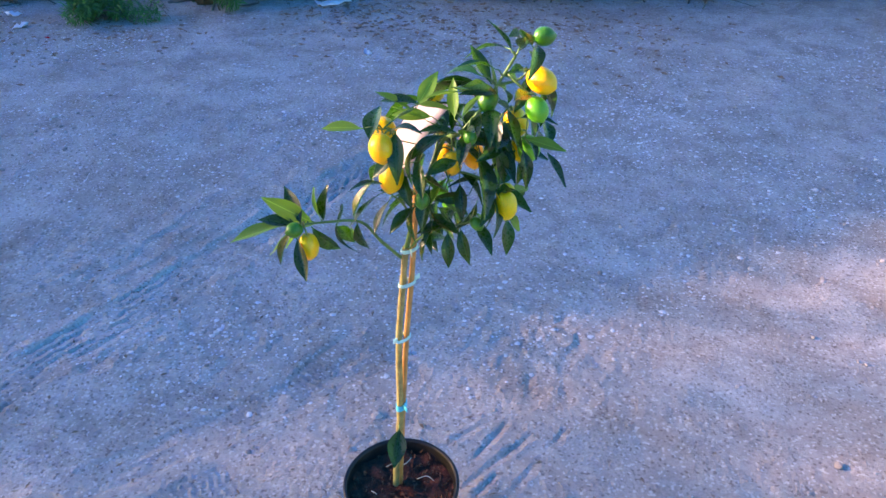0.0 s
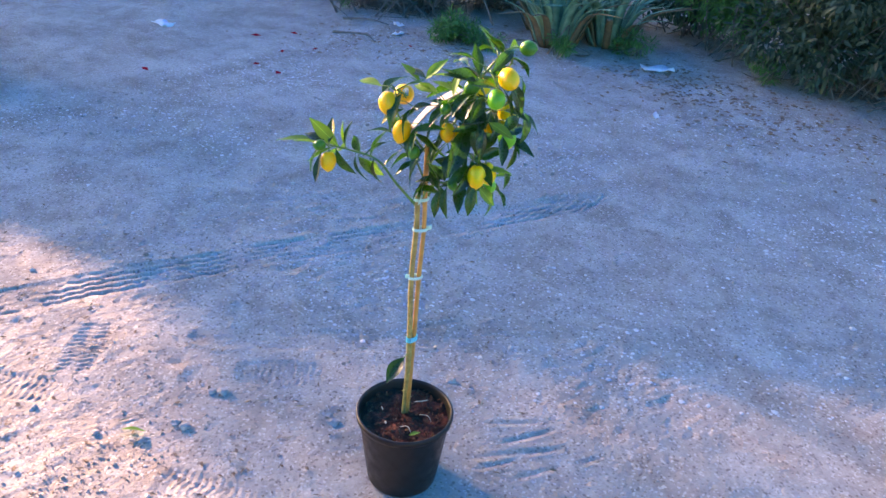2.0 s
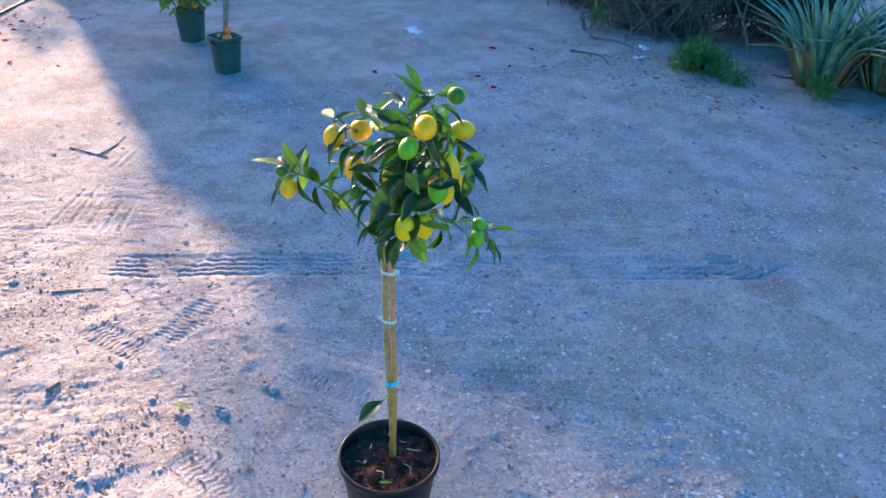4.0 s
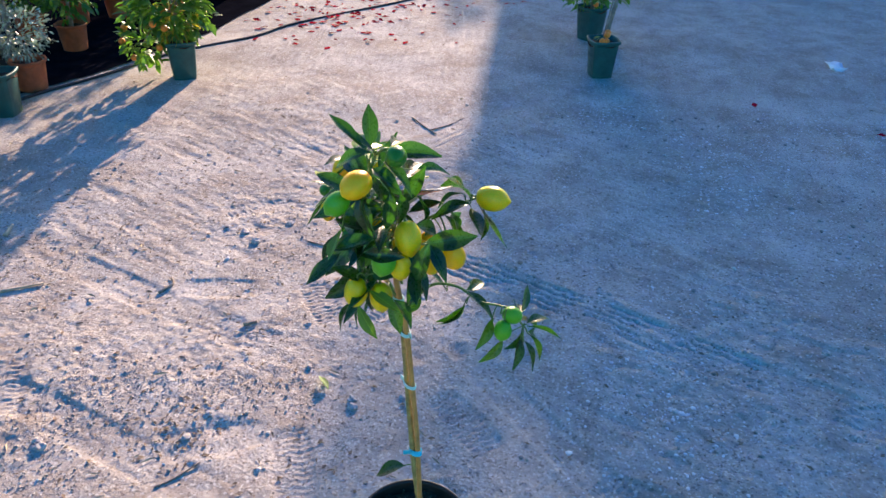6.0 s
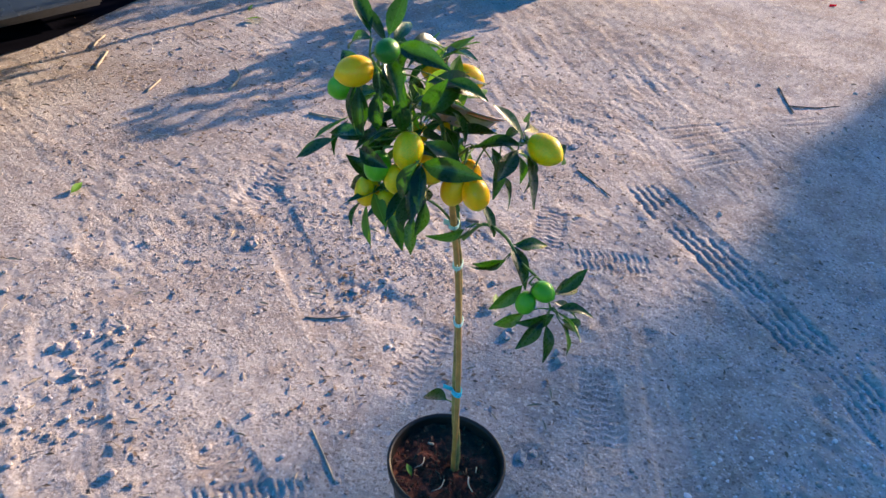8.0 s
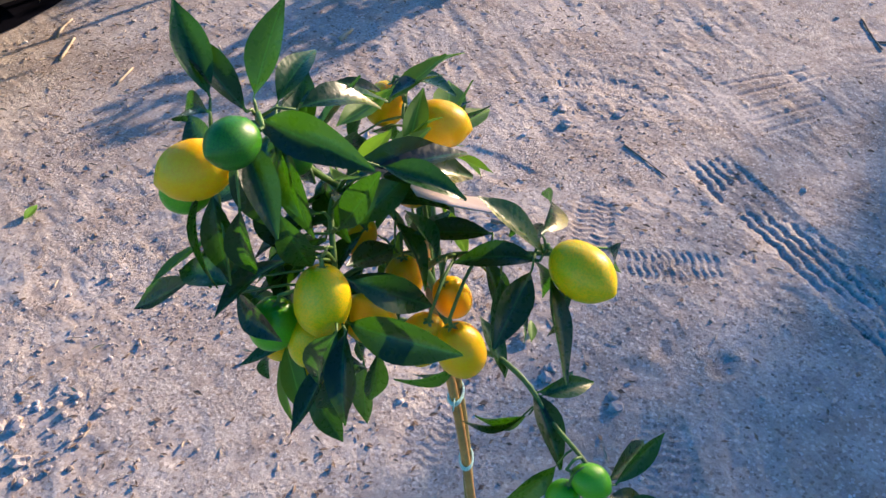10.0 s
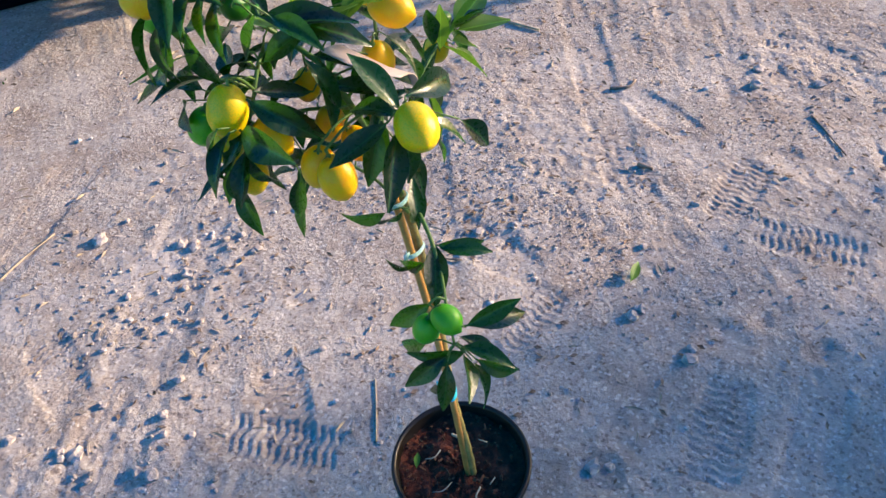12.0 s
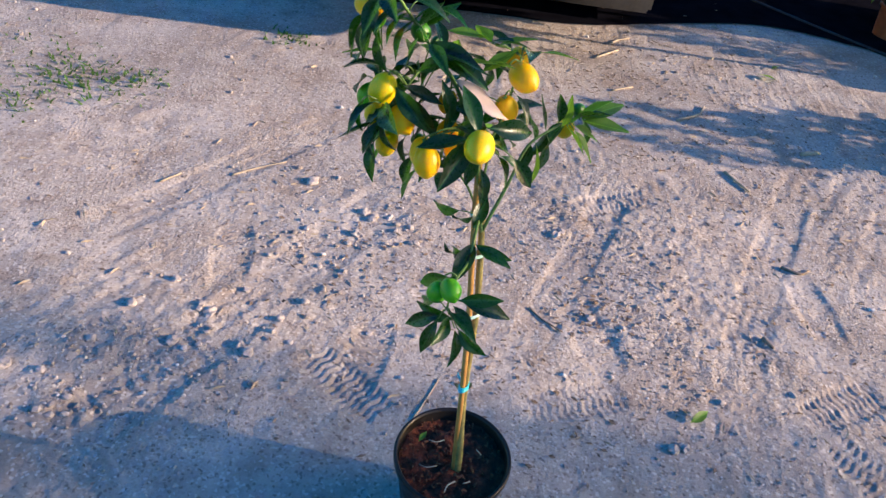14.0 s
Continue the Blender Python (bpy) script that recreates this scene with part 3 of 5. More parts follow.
twigs = bmesh.new()
foliage([  # top
    (0.168, -0.05, 1.121, 0.114, -0.026, 1.133, 0),
])
foliage([  # shoulder
    (0.163, 0.016, 1.102, 0.142, 0.057, 1.099, 0),
])
foliage([  # shoulder
    (0.234, -0.072, 1.041, 0.268, -0.075, 1.033, 1),
    (0.231, -0.08, 1.03, 0.244, -0.106, 0.989, 0),
    (0.208, -0.051, 1.077, 0.218, -0.109, 1.043, 0),
])
foliage([  # shoulder
    (0.183, -0.032, 1.102, 0.167, -0.02, 1.121, 2),
    (0.185, -0.034, 1.093, 0.161, -0.064, 1.114, 2),
    (0.264, -0.067, 1.023, 0.288, -0.105, 0.983, 0),
])
foliage([  # middle
    (0.148, -0.084, 1.044, 0.153, -0.104, 1.07, 0),
    (0.145, -0.071, 1.035, 0.185, -0.019, 1.044, 0),
    (0.192, -0.053, 1.097, 0.165, -0.088, 1.124, 0),
    (0.186, -0.053, 1.074, 0.184, -0.123, 1.083, 0),
    (0.155, -0.084, 1.051, 0.152, -0.106, 1.045, 0),
    (0.191, -0.053, 1.067, 0.193, -0.094, 1.046, 0),
    (0.207, -0.031, 1.028, 0.197, -0.069, 1.026, 0),
    (0.169, -0.045, 1.06, 0.152, -0.108, 1.04, 0),
    (0.133, -0.042, 1.051, 0.129, -0.021, 1.084, 1),
])
foliage([  # middle
    (0.141, -0.042, 1.051, 0.154, -0.03, 1.067, 1),
    (0.164, 0.003, 1.085, 0.087, 0.026, 1.094, 2),
    (0.131, -0.025, 1.057, 0.079, -0.027, 1.066, 1),
    (0.18, -0.03, 1.049, 0.189, -0.066, 1.028, 0),
    (0.141, -0.031, 1.008, 0.166, -0.037, 0.992, 0),
    (0.201, -0.037, 1.015, 0.186, -0.087, 1.02, 0),
    (0.121, -0.02, 1.012, 0.122, 0.016, 0.997, 0),
])
foliage([  # cluster
    (0.192, 0, 1.016, 0.144, 0.049, 0.983, 0),
    (0.222, 0.024, 0.986, 0.25, 0.032, 0.965, 0),
    (0.235, 0.029, 0.975, 0.235, 0.028, 0.935, 0),
    (0.217, 0.028, 0.984, 0.204, 0.03, 0.935, 0),
    (0.17, 0.007, 0.926, 0.185, 0.015, 0.886, 0),
])
foliage([  # cluster
    (0.197, -0.008, 1.036, 0.228, -0.044, 1.03, 0),
    (0.23, -0.033, 1.023, 0.258, -0.079, 1.028, 0),
    (0.202, 0.021, 1.009, 0.252, 0.032, 0.979, 0),
    (0.177, 0.002, 1.053, 0.142, 0.015, 1.08, 0),
])
foliage([  # cluster
    (0.214, 0.02, 0.985, 0.231, 0.039, 0.966, 0),
    (0.222, -0.016, 0.993, 0.208, -0.055, 0.998, 0),
    (0.195, -0.053, 1.018, 0.21, -0.07, 0.986, 0),
])
foliage([  # low
    (0.191, -0.051, 0.94, 0.218, -0.113, 0.906, 0),
    (0.189, -0.05, 0.937, 0.185, -0.103, 0.919, 0),
    (0.184, -0.035, 0.932, 0.211, -0.054, 0.879, 0),
    (0.182, -0.023, 0.94, 0.164, -0.003, 0.978, 0),
    (0.199, -0.031, 0.943, 0.248, -0.061, 0.913, 0),
    (0.167, -0.045, 1.007, 0.203, -0.122, 0.941, 0),
    (0.192, -0.056, 0.952, 0.239, -0.074, 0.918, 0),
    (0.2, -0.052, 0.957, 0.194, -0.036, 0.981, 1),
    (0.199, -0.035, 1.013, 0.217, -0.059, 0.974, 0),
])
foliage([  # low
    (0.175, -0.039, 1.018, 0.208, -0.047, 1.001, 0),
    (0.215, -0.067, 0.909, 0.22, -0.087, 0.876, 2),
    (0.216, -0.059, 0.906, 0.235, -0.038, 0.876, 1),
    (0.22, -0.042, 0.936, 0.237, -0.009, 0.926, 1),
])
foliage([  # spray
    (0.167, -0.051, 0.887, 0.181, -0.068, 0.877, 0),
    (0.146, -0.058, 0.879, 0.155, -0.092, 0.845, 0),
    (0.133, -0.056, 0.884, 0.104, -0.069, 0.887, 0),
    (0.107, -0.061, 0.88, 0.082, -0.09, 0.858, 0),
    (0.097, -0.049, 0.9, 0.125, -0.067, 0.887, 0),
    (0.092, -0.047, 0.903, 0.105, -0.043, 0.926, 1),
    (0.102, -0.053, 0.893, 0.098, -0.079, 0.873, 2),
    (0.156, -0.029, 0.922, 0.135, -0.042, 0.923, 0),
    (0.093, -0.013, 0.954, 0.076, -0.056, 0.91, 0),
    (0.13, -0.031, 0.922, 0.117, -0.037, 0.934, 1),
    (0.169, -0.032, 0.915, 0.158, -0.059, 0.895, 0),
    (0.093, -0.062, 0.88, 0.125, -0.032, 0.891, 0),
])
foliage([  # spray
    (0.107, -0.046, 0.889, 0.091, -0.041, 0.913, 0),
    (0.125, -0.049, 0.866, 0.128, -0.068, 0.837, 0),
    (0.086, -0.079, 0.863, 0.108, -0.062, 0.865, 0),
])
foliage([  # neck
    (0.076, -0.049, 0.929, 0.018, -0.057, 0.943, 0),
    (0.065, -0.054, 0.924, 0.02, -0.079, 0.91, 0),
    (0.077, -0.057, 0.916, 0.062, -0.089, 0.889, 0),
    (0.077, -0.059, 0.914, 0.048, -0.085, 0.897, 2),
    (0.083, -0.042, 0.939, 0.073, -0.037, 0.965, 0),
    (0.059, -0.055, 0.978, 0.062, -0.115, 0.949, 0),
    (0.039, -0.088, 0.964, 0.012, -0.099, 0.976, 0),
    (0.028, -0.092, 0.95, 0.006, -0.116, 0.936, 2),
    (0.04, -0.071, 0.93, 0.023, -0.1, 0.904, 0),
    (0.085, -0.068, 0.995, 0.088, -0.104, 0.973, 0),
    (0.112, -0.081, 0.928, 0.133, -0.064, 0.902, 0),
    (0.122, -0.065, 0.949, 0.109, -0.081, 0.963, 0),
    (0.142, -0.041, 0.948, 0.147, -0.073, 0.923, 0),
])
foliage([  # inner
    (0.085, -0.061, 1.081, 0.037, -0.06, 1.09, 0),
    (0.082, -0.064, 1.077, 0.104, -0.037, 1.115, 1),
    (0.065, -0.1, 1.026, 0.023, -0.122, 0.999, 0),
    (0.076, -0.067, 1.073, 0.052, -0.063, 1.083, 1),
    (0.087, -0.057, 1.087, 0.106, -0.053, 1.09, 1),
])
foliage([  # inner
    (0.036, -0.079, 0.999, 0.011, -0.06, 0.975, 0),
    (0.049, -0.097, 1.053, 0.063, -0.106, 1.065, 0),
    (0.011, -0.1, 1.057, -0.026, -0.101, 1.059, 1),
    (0.101, -0.043, 1.054, 0.049, -0.047, 1.059, 1),
    (0.091, -0.036, 1.045, 0.062, -0.051, 1.064, 1),
])
foliage([  # outer
    (0.04, 0.116, 1.012, 0.006, 0.118, 0.972, 0),
    (0.073, 0.08, 1.023, 0.044, 0.041, 1.013, 2),
    (0.099, 0.067, 0.996, 0.124, 0.089, 0.95, 0),
    (0.085, 0.047, 1.014, 0.108, 0.019, 1.016, 0),
])
foliage([  # outer
    (0.098, 0.049, 1.002, 0.101, 0.066, 0.986, 0),
    (0.057, 0.062, 0.979, 0.027, 0.068, 0.945, 0),
    (0.053, 0.062, 0.979, 0.005, 0.065, 0.953, 0),
    (0.075, 0.051, 0.949, 0.069, 0.063, 0.938, 0),
])
foliage([  # side
    (-0.075, -0.16, 0.93, -0.127, -0.167, 0.95, 2),
    (-0.072, -0.155, 0.932, -0.103, -0.11, 0.96, 2),
    (-0.045, -0.138, 0.925, -0.045, -0.138, 0.978, 0),
    (-0.01, -0.105, 0.908, 0.007, -0.092, 0.98, 2),
    (-0.085, -0.17, 0.925, -0.11, -0.182, 0.88, 0),
    (-0.075, -0.175, 0.92, -0.06, -0.197, 0.878, 2),
    (-0.06, -0.15, 0.925, -0.02, -0.158, 0.872, 0),
    (-0.03, -0.125, 0.917, -0.026, -0.135, 0.868, 0),
    (-0.005, -0.1, 0.905, -0.001, -0.112, 0.853, 0),
    (-0.06, -0.14, 0.925, -0.125, -0.156, 0.972, 1),
    (-0.07, -0.14, 0.925, -0.12, -0.169, 0.886, 1),
    (-0.07, -0.135, 0.922, -0.111, -0.126, 0.869, 1),
    (-0.05, -0.13, 0.922, -0.062, -0.137, 0.98, 1),
])
foliage([  # side
    (-0.08, -0.15, 0.93, -0.158, -0.215, 0.945, 1),
    (-0.08, -0.15, 0.93, -0.165, -0.162, 0.915, 1),
    (-0.06, -0.14, 0.922, -0.085, -0.102, 0.905, 1),
    (-0.027, -0.116, 0.918, -0.02, -0.127, 0.932, 0),
    (-0.016, -0.099, 0.898, -0.019, -0.068, 0.861, 1),
    (-0.034, -0.114, 0.905, -0.031, -0.107, 0.896, 0),
])
foliage([  # arm
    (0.071, 0.058, 0.842, 0.062, 0.037, 0.863, 0),
    (0.066, 0.089, 0.843, 0.028, 0.11, 0.837, 2),
    (0.065, 0.083, 0.843, 0.092, 0.148, 0.818, 0),
    (0.079, 0.087, 0.822, 0.111, 0.066, 0.785, 0),
    (0.077, 0.091, 0.824, 0.106, 0.055, 0.796, 0),
    (0.094, 0.136, 0.815, 0.146, 0.122, 0.782, 0),
    (0.071, 0.016, 0.838, 0.094, 0.007, 0.809, 0),
    (0.08, 0.183, 0.818, 0.034, 0.184, 0.828, 2),
    (0.089, 0.19, 0.802, 0.053, 0.229, 0.804, 0),
    (0.09, 0.195, 0.799, 0.095, 0.225, 0.8, 0),
    (0.088, 0.181, 0.807, 0.046, 0.216, 0.784, 0),
    (0.102, 0.184, 0.787, 0.15, 0.18, 0.757, 0),
    (0.104, 0.188, 0.783, 0.119, 0.21, 0.754, 0),
])
foliage([  # arm
    (0.11, 0.157, 0.786, 0.129, 0.139, 0.764, 0),
    (0.064, 0.092, 0.839, 0.013, 0.121, 0.842, 0),
    (0.077, 0.175, 0.809, -0.002, 0.182, 0.801, 0),
    (0.091, 0.02, 0.847, 0.128, 0.012, 0.835, 0),
    (0.08, 0.188, 0.785, 0.144, 0.176, 0.788, 0),
])
foliage([  # whorls over the yard side
    (0.21, -0.035, 1.15, 0.178, -0.041, 1.201, 0),
    (0.187, -0.048, 1.13, 0.15, -0.061, 1.152, 0),
    (0.199, -0.011, 1.148, 0.14, 0.006, 1.156, 0),
    (0.235, -0.038, 1.161, 0.22, -0.079, 1.185, 0),
    (0.222, -0.025, 1.151, 0.223, -0.059, 1.168, 0),
    (0.243, -0.027, 1.16, 0.249, -0.084, 1.152, 0),
    (0.223, -0.013, 1.152, 0.216, 0.063, 1.158, 0),
    (0.233, -0.017, 1.145, 0.253, 0.036, 1.117, 0),
    (0.172, -0.008, 1.093, 0.076, 0.041, 1.074, 0),
    (0.25, -0.039, 1.111, 0.295, -0.04, 1.061, 0),
    (0.244, -0.047, 1.095, 0.26, -0.027, 1.053, 0),
    (0.251, -0.004, 1.111, 0.261, -0.001, 1.079, 0),
    (0.223, -0.014, 1.045, 0.264, -0.015, 1.051, 0),
])
foliage([  # whorls over the yard side
    (0.261, -0.019, 1.047, 0.272, -0.071, 1.041, 0),
    (0.233, 0.006, 1.102, 0.224, 0.014, 1.041, 0),
    (0.192, 0.005, 1.061, 0.175, 0.027, 1.102, 0),
    (0.202, 0.021, 1.035, 0.16, 0.076, 1.011, 0),
    (0.216, 0.033, 1.015, 0.202, 0.114, 1.028, 0),
    (0.235, 0.048, 1.033, 0.268, 0.026, 0.975, 0),
    (0.226, 0.045, 1.024, 0.245, 0.059, 1.014, 0),
    (0.165, -0.019, 0.886, 0.179, -0.008, 0.857, 0),
    (0.23, -0.005, 0.931, 0.233, 0.012, 0.918, 0),
    (0.248, -0.041, 1.014, 0.266, 0.014, 1.023, 0),
    (0.084, 0.092, 1.022, 0.111, 0.059, 1.076, 0),
    (0.076, 0.083, 1.029, -0.004, 0.059, 1.021, 0),
    (0.092, 0.103, 1.017, 0.129, 0.141, 0.965, 0),
])
foliage([  # whorls over the yard side
    (0.097, 0.092, 1.016, 0.159, 0.109, 0.998, 0),
    (0.087, 0.091, 1.016, 0.125, 0.039, 1.029, 0),
    (0.123, 0.026, 0.999, 0.133, 0.029, 1.05, 0),
    (0.091, 0.109, 1.013, 0.089, 0.118, 0.98, 0),
    (0.056, -0.095, 1.053, 0.063, -0.159, 1.017, 0),
    (0.023, -0.115, 1.044, 0.021, -0.055, 1.093, 0),
    (0.137, -0.003, 1.006, 0.195, 0.008, 1.028, 0),
])
foliage([  # arm
    (0.076, 0.195, 0.777, 0.048, 0.217, 0.757, 0),
    (0.08, 0.195, 0.777, 0.071, 0.22, 0.749, 0),
])
# One broad leaf low on the trunk.
under_tree(shared("leaf", blade_mesh("leaf", 0.47, 0.35, 0.20, M_LEAF), leaf_pose((0.033, -0.017, 0.388), (0.032, -0.088, 0.358), (0.1, -0.2, 1)), tree))
tube_into(twigs, [Vector((0.030, 0.001, 0.384)), Vector((0.031, -0.008, 0.389)), Vector((0.033, -0.019, 0.388))], 0.0014, 0.0011, 5)

FRUITS = [
    ("t", 0.083, 0.123, 1.024, 0.038, (0.1, 1.0, -0.05)), ("y", 0.030, -0.057, 1.036, 0.039, (-0.6, 0.6, -0.2)), ("y", 0.038, -0.113, 1.035, 0.035, (0.2, -0.3, -1)),
    ("y", 0.045, -0.077, 0.971, 0.036, (-0.2, -0.2, -1)), ("y", -0.062, -0.168, 0.903, 0.031, (0.1, -0.2, -1)),
    ("g", -0.077, -0.176, 0.934, 0.022, (-0.6, -0.5, 0.0)), ("g", 0.252, 0.006, 1.160, 0.027, (0.9, 0.1, 0.1)), ("y", 0.251, -0.046, 1.116, 0.036, (0.7, -0.5, -0.2)),
    ("l", 0.247, -0.073, 1.085, 0.031, (0.4, -0.6, -0.5)), ("g", 0.180, -0.050, 1.086, 0.027, (-0.3, -0.3, -0.5)), ("g", 0.159, -0.098, 1.051, 0.019, (0.1, -0.6, -0.6)),
]
FRUITS += [
    ("t", 0.220, 0.016, 1.026, 0.037, (0.3, 0.2, -0.9)), ("y", 0.190, 0.024, 0.990, 0.034, (-0.5, 0.5, -0.6)), ("l", 0.241, -0.014, 0.998, 0.034, (0.2, -0.2, -1)),
    ("y", 0.148, 0.072, 0.959, 0.037, (-0.1, 0.3, -1)), ("y", 0.157, 0.043, 0.955, 0.035, (0.1, -0.2, -1)), ("y", 0.126, -0.007, 0.962, 0.031, (0.1, 0.1, -1)),
    ("y", 0.113, 0.032, 0.958, 0.030, (-0.3, 0.2, -0.9)), ("t", 0.213, -0.061, 0.925, 0.034, (0.1, -0.1, -1)), ("t", 0.213, -0.024, 0.920, 0.033, (0.2, 0.1, -1)),
    ("l", 0.092, 0.167, 0.820, 0.029, (-0.3, 0.6, -0.3)), ("l", 0.110, 0.154, 0.801, 0.029, (0.2, -0.1, -1)), ("g", 0.171, -0.076, 0.900, 0.019, (0.5, -0.2, -0.5)),
    ("g", 0.092, -0.097, 0.947, 0.022, (0.0, -0.5, -0.8)), ("y", 0.132, -0.049, 0.986, 0.028, (0.1, -0.1, -1)), ("t", 0.229, 0.007, 0.985, 0.030, (0.1, 0, -1)),
]
foliage([  # over the label
    (0.085, -0.095, 1.035, 0.056, -0.128, 0.990, 0),
    (0.122, -0.085, 1.045, 0.070, -0.118, 1.038, 0),
    (0.100, -0.070, 0.955, 0.086, -0.118, 0.905, 0),
    (0.140, -0.070, 1.000, 0.105, -0.120, 1.010, 0),
])
# Leaves along the shoots of the yard side, clear of the fruit.
inner = []
while len(inner) < 16:
    p = leaf_rng.choice(WOOD_POINTS)
    tip = p + Vector((leaf_rng.gauss(0.5, 0.8), leaf_rng.gauss(0.3, 0.9), leaf_rng.gauss(-0.3, 0.7))).normalized() * leaf_rng.uniform(0.056, 0.072)
    if p.z > 0.90 and p.x > 0.10 and tip.x < 0.26 and tip.y < 0.10 and min((Vector(f[1:4]) - p.lerp(tip, 0.6)).length for f in FRUITS) > 0.034:
        inner.append((*p, *tip, 0))
foliage(inner)
for kind, x, y, z, size, axis in FRUITS:
    fruit(kind, (x, y, z), size, axis)
tagged(tree_part("twig", twigs, M_TWIG, "thin green twigs and fruit stalks"), kind="stuff")

# The nursery label: a bent printed card at the top of the stake.
M_CARD = plain("white_card", (0.52, 0.40, 0.36), 0.4, vary=0.06, scale=15, bump=0.02)
M_CARD_ORANGE = plain("orange_print", (0.72, 0.20, 0.03), 0.4, vary=0.2, scale=20, bump=0)
M_CARD_GREEN = plain("green_print", (0.20, 0.28, 0.06), 0.4, vary=0.2, scale=20, bump=0)
M_CARD_TAN = plain("tan_print", (0.42, 0.27, 0.13), 0.4, vary=0.2, scale=20, bump=0)


def card_point(u, v, lift=0.0):
    """A place on the bent card, u along it from 0 to 1 and v across."""
    n = Vector((-0.60, -0.50, 0.62))
    return Vector((0.074, -0.078, 0.972)) + Vector((0.052, 0.088, 0.078)) * u + Vector((-0.058, 0.050, -0.013)) * v + n * (0.010 * math.sin(math.pi * u) + 0.006 * math.cos(3 * v + u) + lift)


def card_sheet(u0, u1, v0, v1, lift, thick):
    bm = bmesh.new()
    for s in (1, -1):
        rows = [[bm.verts.new(card_point(u0 + (u1 - u0) * i / 8, v0 + (v1 - v0) * j / 3, lift + s * thick / 2)) for j in range(4)] for i in range(9)]
        for a, b in zip(rows, rows[1:]):
            for j in range(3):
                bm.faces.new((a[j], a[j + 1], b[j + 1], b[j]))
        if s == 1:
            top = rows
    edge = lambda r: [r[i][0] for i in range(9)] + [r[8][j] for j in range(1, 4)] + [r[i][3] for i in range(7, -1, -1)] + [r[0][j] for j in (2, 1)]
    e0, e1 = edge(top), edge(rows)
    for k in range(len(e0)):
        bm.faces.new((e0[k], e0[(k + 1) % len(e0)], e1[(k + 1) % len(e0)], e1[k]))
    bmesh.ops.recalc_face_normals(bm, faces=bm.faces)
    return bm


tag = tree_part("label_card", card_sheet(0, 1, 0, 1, 0, 0.0012), M_CARD, "white and pink printed plastic nursery label")
for u0, u1, v0, v1, mat in ((0.06, 0.94, 0.10, 0.22, M_CARD_TAN), (0.62, 0.92, 0.35, 0.85, M_CARD_ORANGE), (0.10, 0.55, 0.40, 0.90, M_CARD_GREEN)):
    under = part("print", card_sheet(u0, u1, v0, v1, -0.0022, 0.001), mat, tag, "printed patch on the back of the label")

# Bits on the soil.
M_STRAW = plain("dry_straw", (0.44, 0.35, 0.24), 0.8, vary=0.25, scale=30, bump=0.2)
for pts, r in (([(0.050, -0.045, 0.199), (0.066, -0.035, 0.203), (0.082, -0.042, 0.198)], 0.0013), ([(0.020, 0.050, 0.199), (0.034, 0.062, 0.201), (0.040, 0.078, 0.198)], 0.0017),
               ([(-0.010, 0.046, 0.199), (0.004, 0.055, 0.203)], 0.0014), ([(0.060, 0.020, 0.200), (0.080, 0.028, 0.202), (0.096, 0.020, 0.198)], 0.0012),
               ([(0.012, -0.055, 0.199), (0.020, -0.062, 0.204)], 0.0028), ([(-0.030, -0.020, 0.199), (-0.018, -0.030, 0.203)], 0.0014)):
    tree_part("straw", tube(curve_points(pts, 4), r, r * 0.7, 6), M_STRAW, "dry straw bit on the soil")
under_tree(shared("leaf", YOUNG[0], leaf_pose((0.088, -0.058, 0.203), (0.103, -0.030, 0.207), (0, 0, 1)), tree))
bits = bmesh.new()
rng = random.Random(5)
for _ in range(160):
    a, r = rng.uniform(0, 6.28), 0.108 * math.sqrt(rng.random())
    m = Matrix.Translation((POT_X + r * math.cos(a), POT_Y + r * math.sin(a), 0.194 + rng.uniform(-0.004, 0.006))) @ Euler((rng.uniform(0, 3), rng.uniform(0, 3), rng.uniform(0, 3))).to_matrix().to_4x4()
    box_into(bits, (-0.5, -0.5, -0.5), (0.5, 0.5, 0.5), m @ Matrix.Diagonal((rng.uniform(0.004, 0.013), rng.uniform(0.002, 0.005), rng.uniform(0.001, 0.003), 1)))
chips = tree_part("bark_mulch", bits, plain("bark_bits", (0.13, 0.050, 0.022), 0.9, vary=0.6, scale=40, bump=0.4), "reddish bark chips", smooth=False)
tagged(chips, kind="stuff")

# ---- stones, straw and litter on the dirt ----
def lump_into(verts, faces, at, size, rng, flat=0.7):
    """Adds one uneven stone to lists of corners and faces."""
    g = (1 + 5 ** 0.5) / 2
    ico = [(-1, g, 0), (1, g, 0), (-1, -g, 0), (1, -g, 0), (0, -1, g), (0, 1, g), (0, -1, -g), (0, 1, -g), (g, 0, -1), (g, 0, 1), (-g, 0, -1), (-g, 0, 1)]
    tri = "0 11 5 0 5 1 0 1 7 0 7 10 0 10 11 1 5 9 5 11 4 11 10 2 10 7 6 7 1 8 3 9 4 3 4 2 3 2 6 3 6 8 3 8 9 4 9 5 2 4 11 6 2 10 8 6 7 9 8 1".split()
    turn = Euler((rng.uniform(0, 6), rng.uniform(0, 6), rng.uniform(0, 6))).to_matrix()
    sx, sy = rng.uniform(0.75, 1.25), rng.uniform(0.75, 1.15)
    n = len(verts)
    for v in ico:
        p = turn @ (Vector(v).normalized() * rng.uniform(0.78, 1.15))
        verts.append((at[0] + p.x * size / 2 * sx, at[1] + p.y * size / 2 * sy, at[2] + p.z * size / 2 * flat))
    faces.extend((n + int(tri[k]), n + int(tri[k + 1]), n + int(tri[k + 2])) for k in range(0, 60, 3))


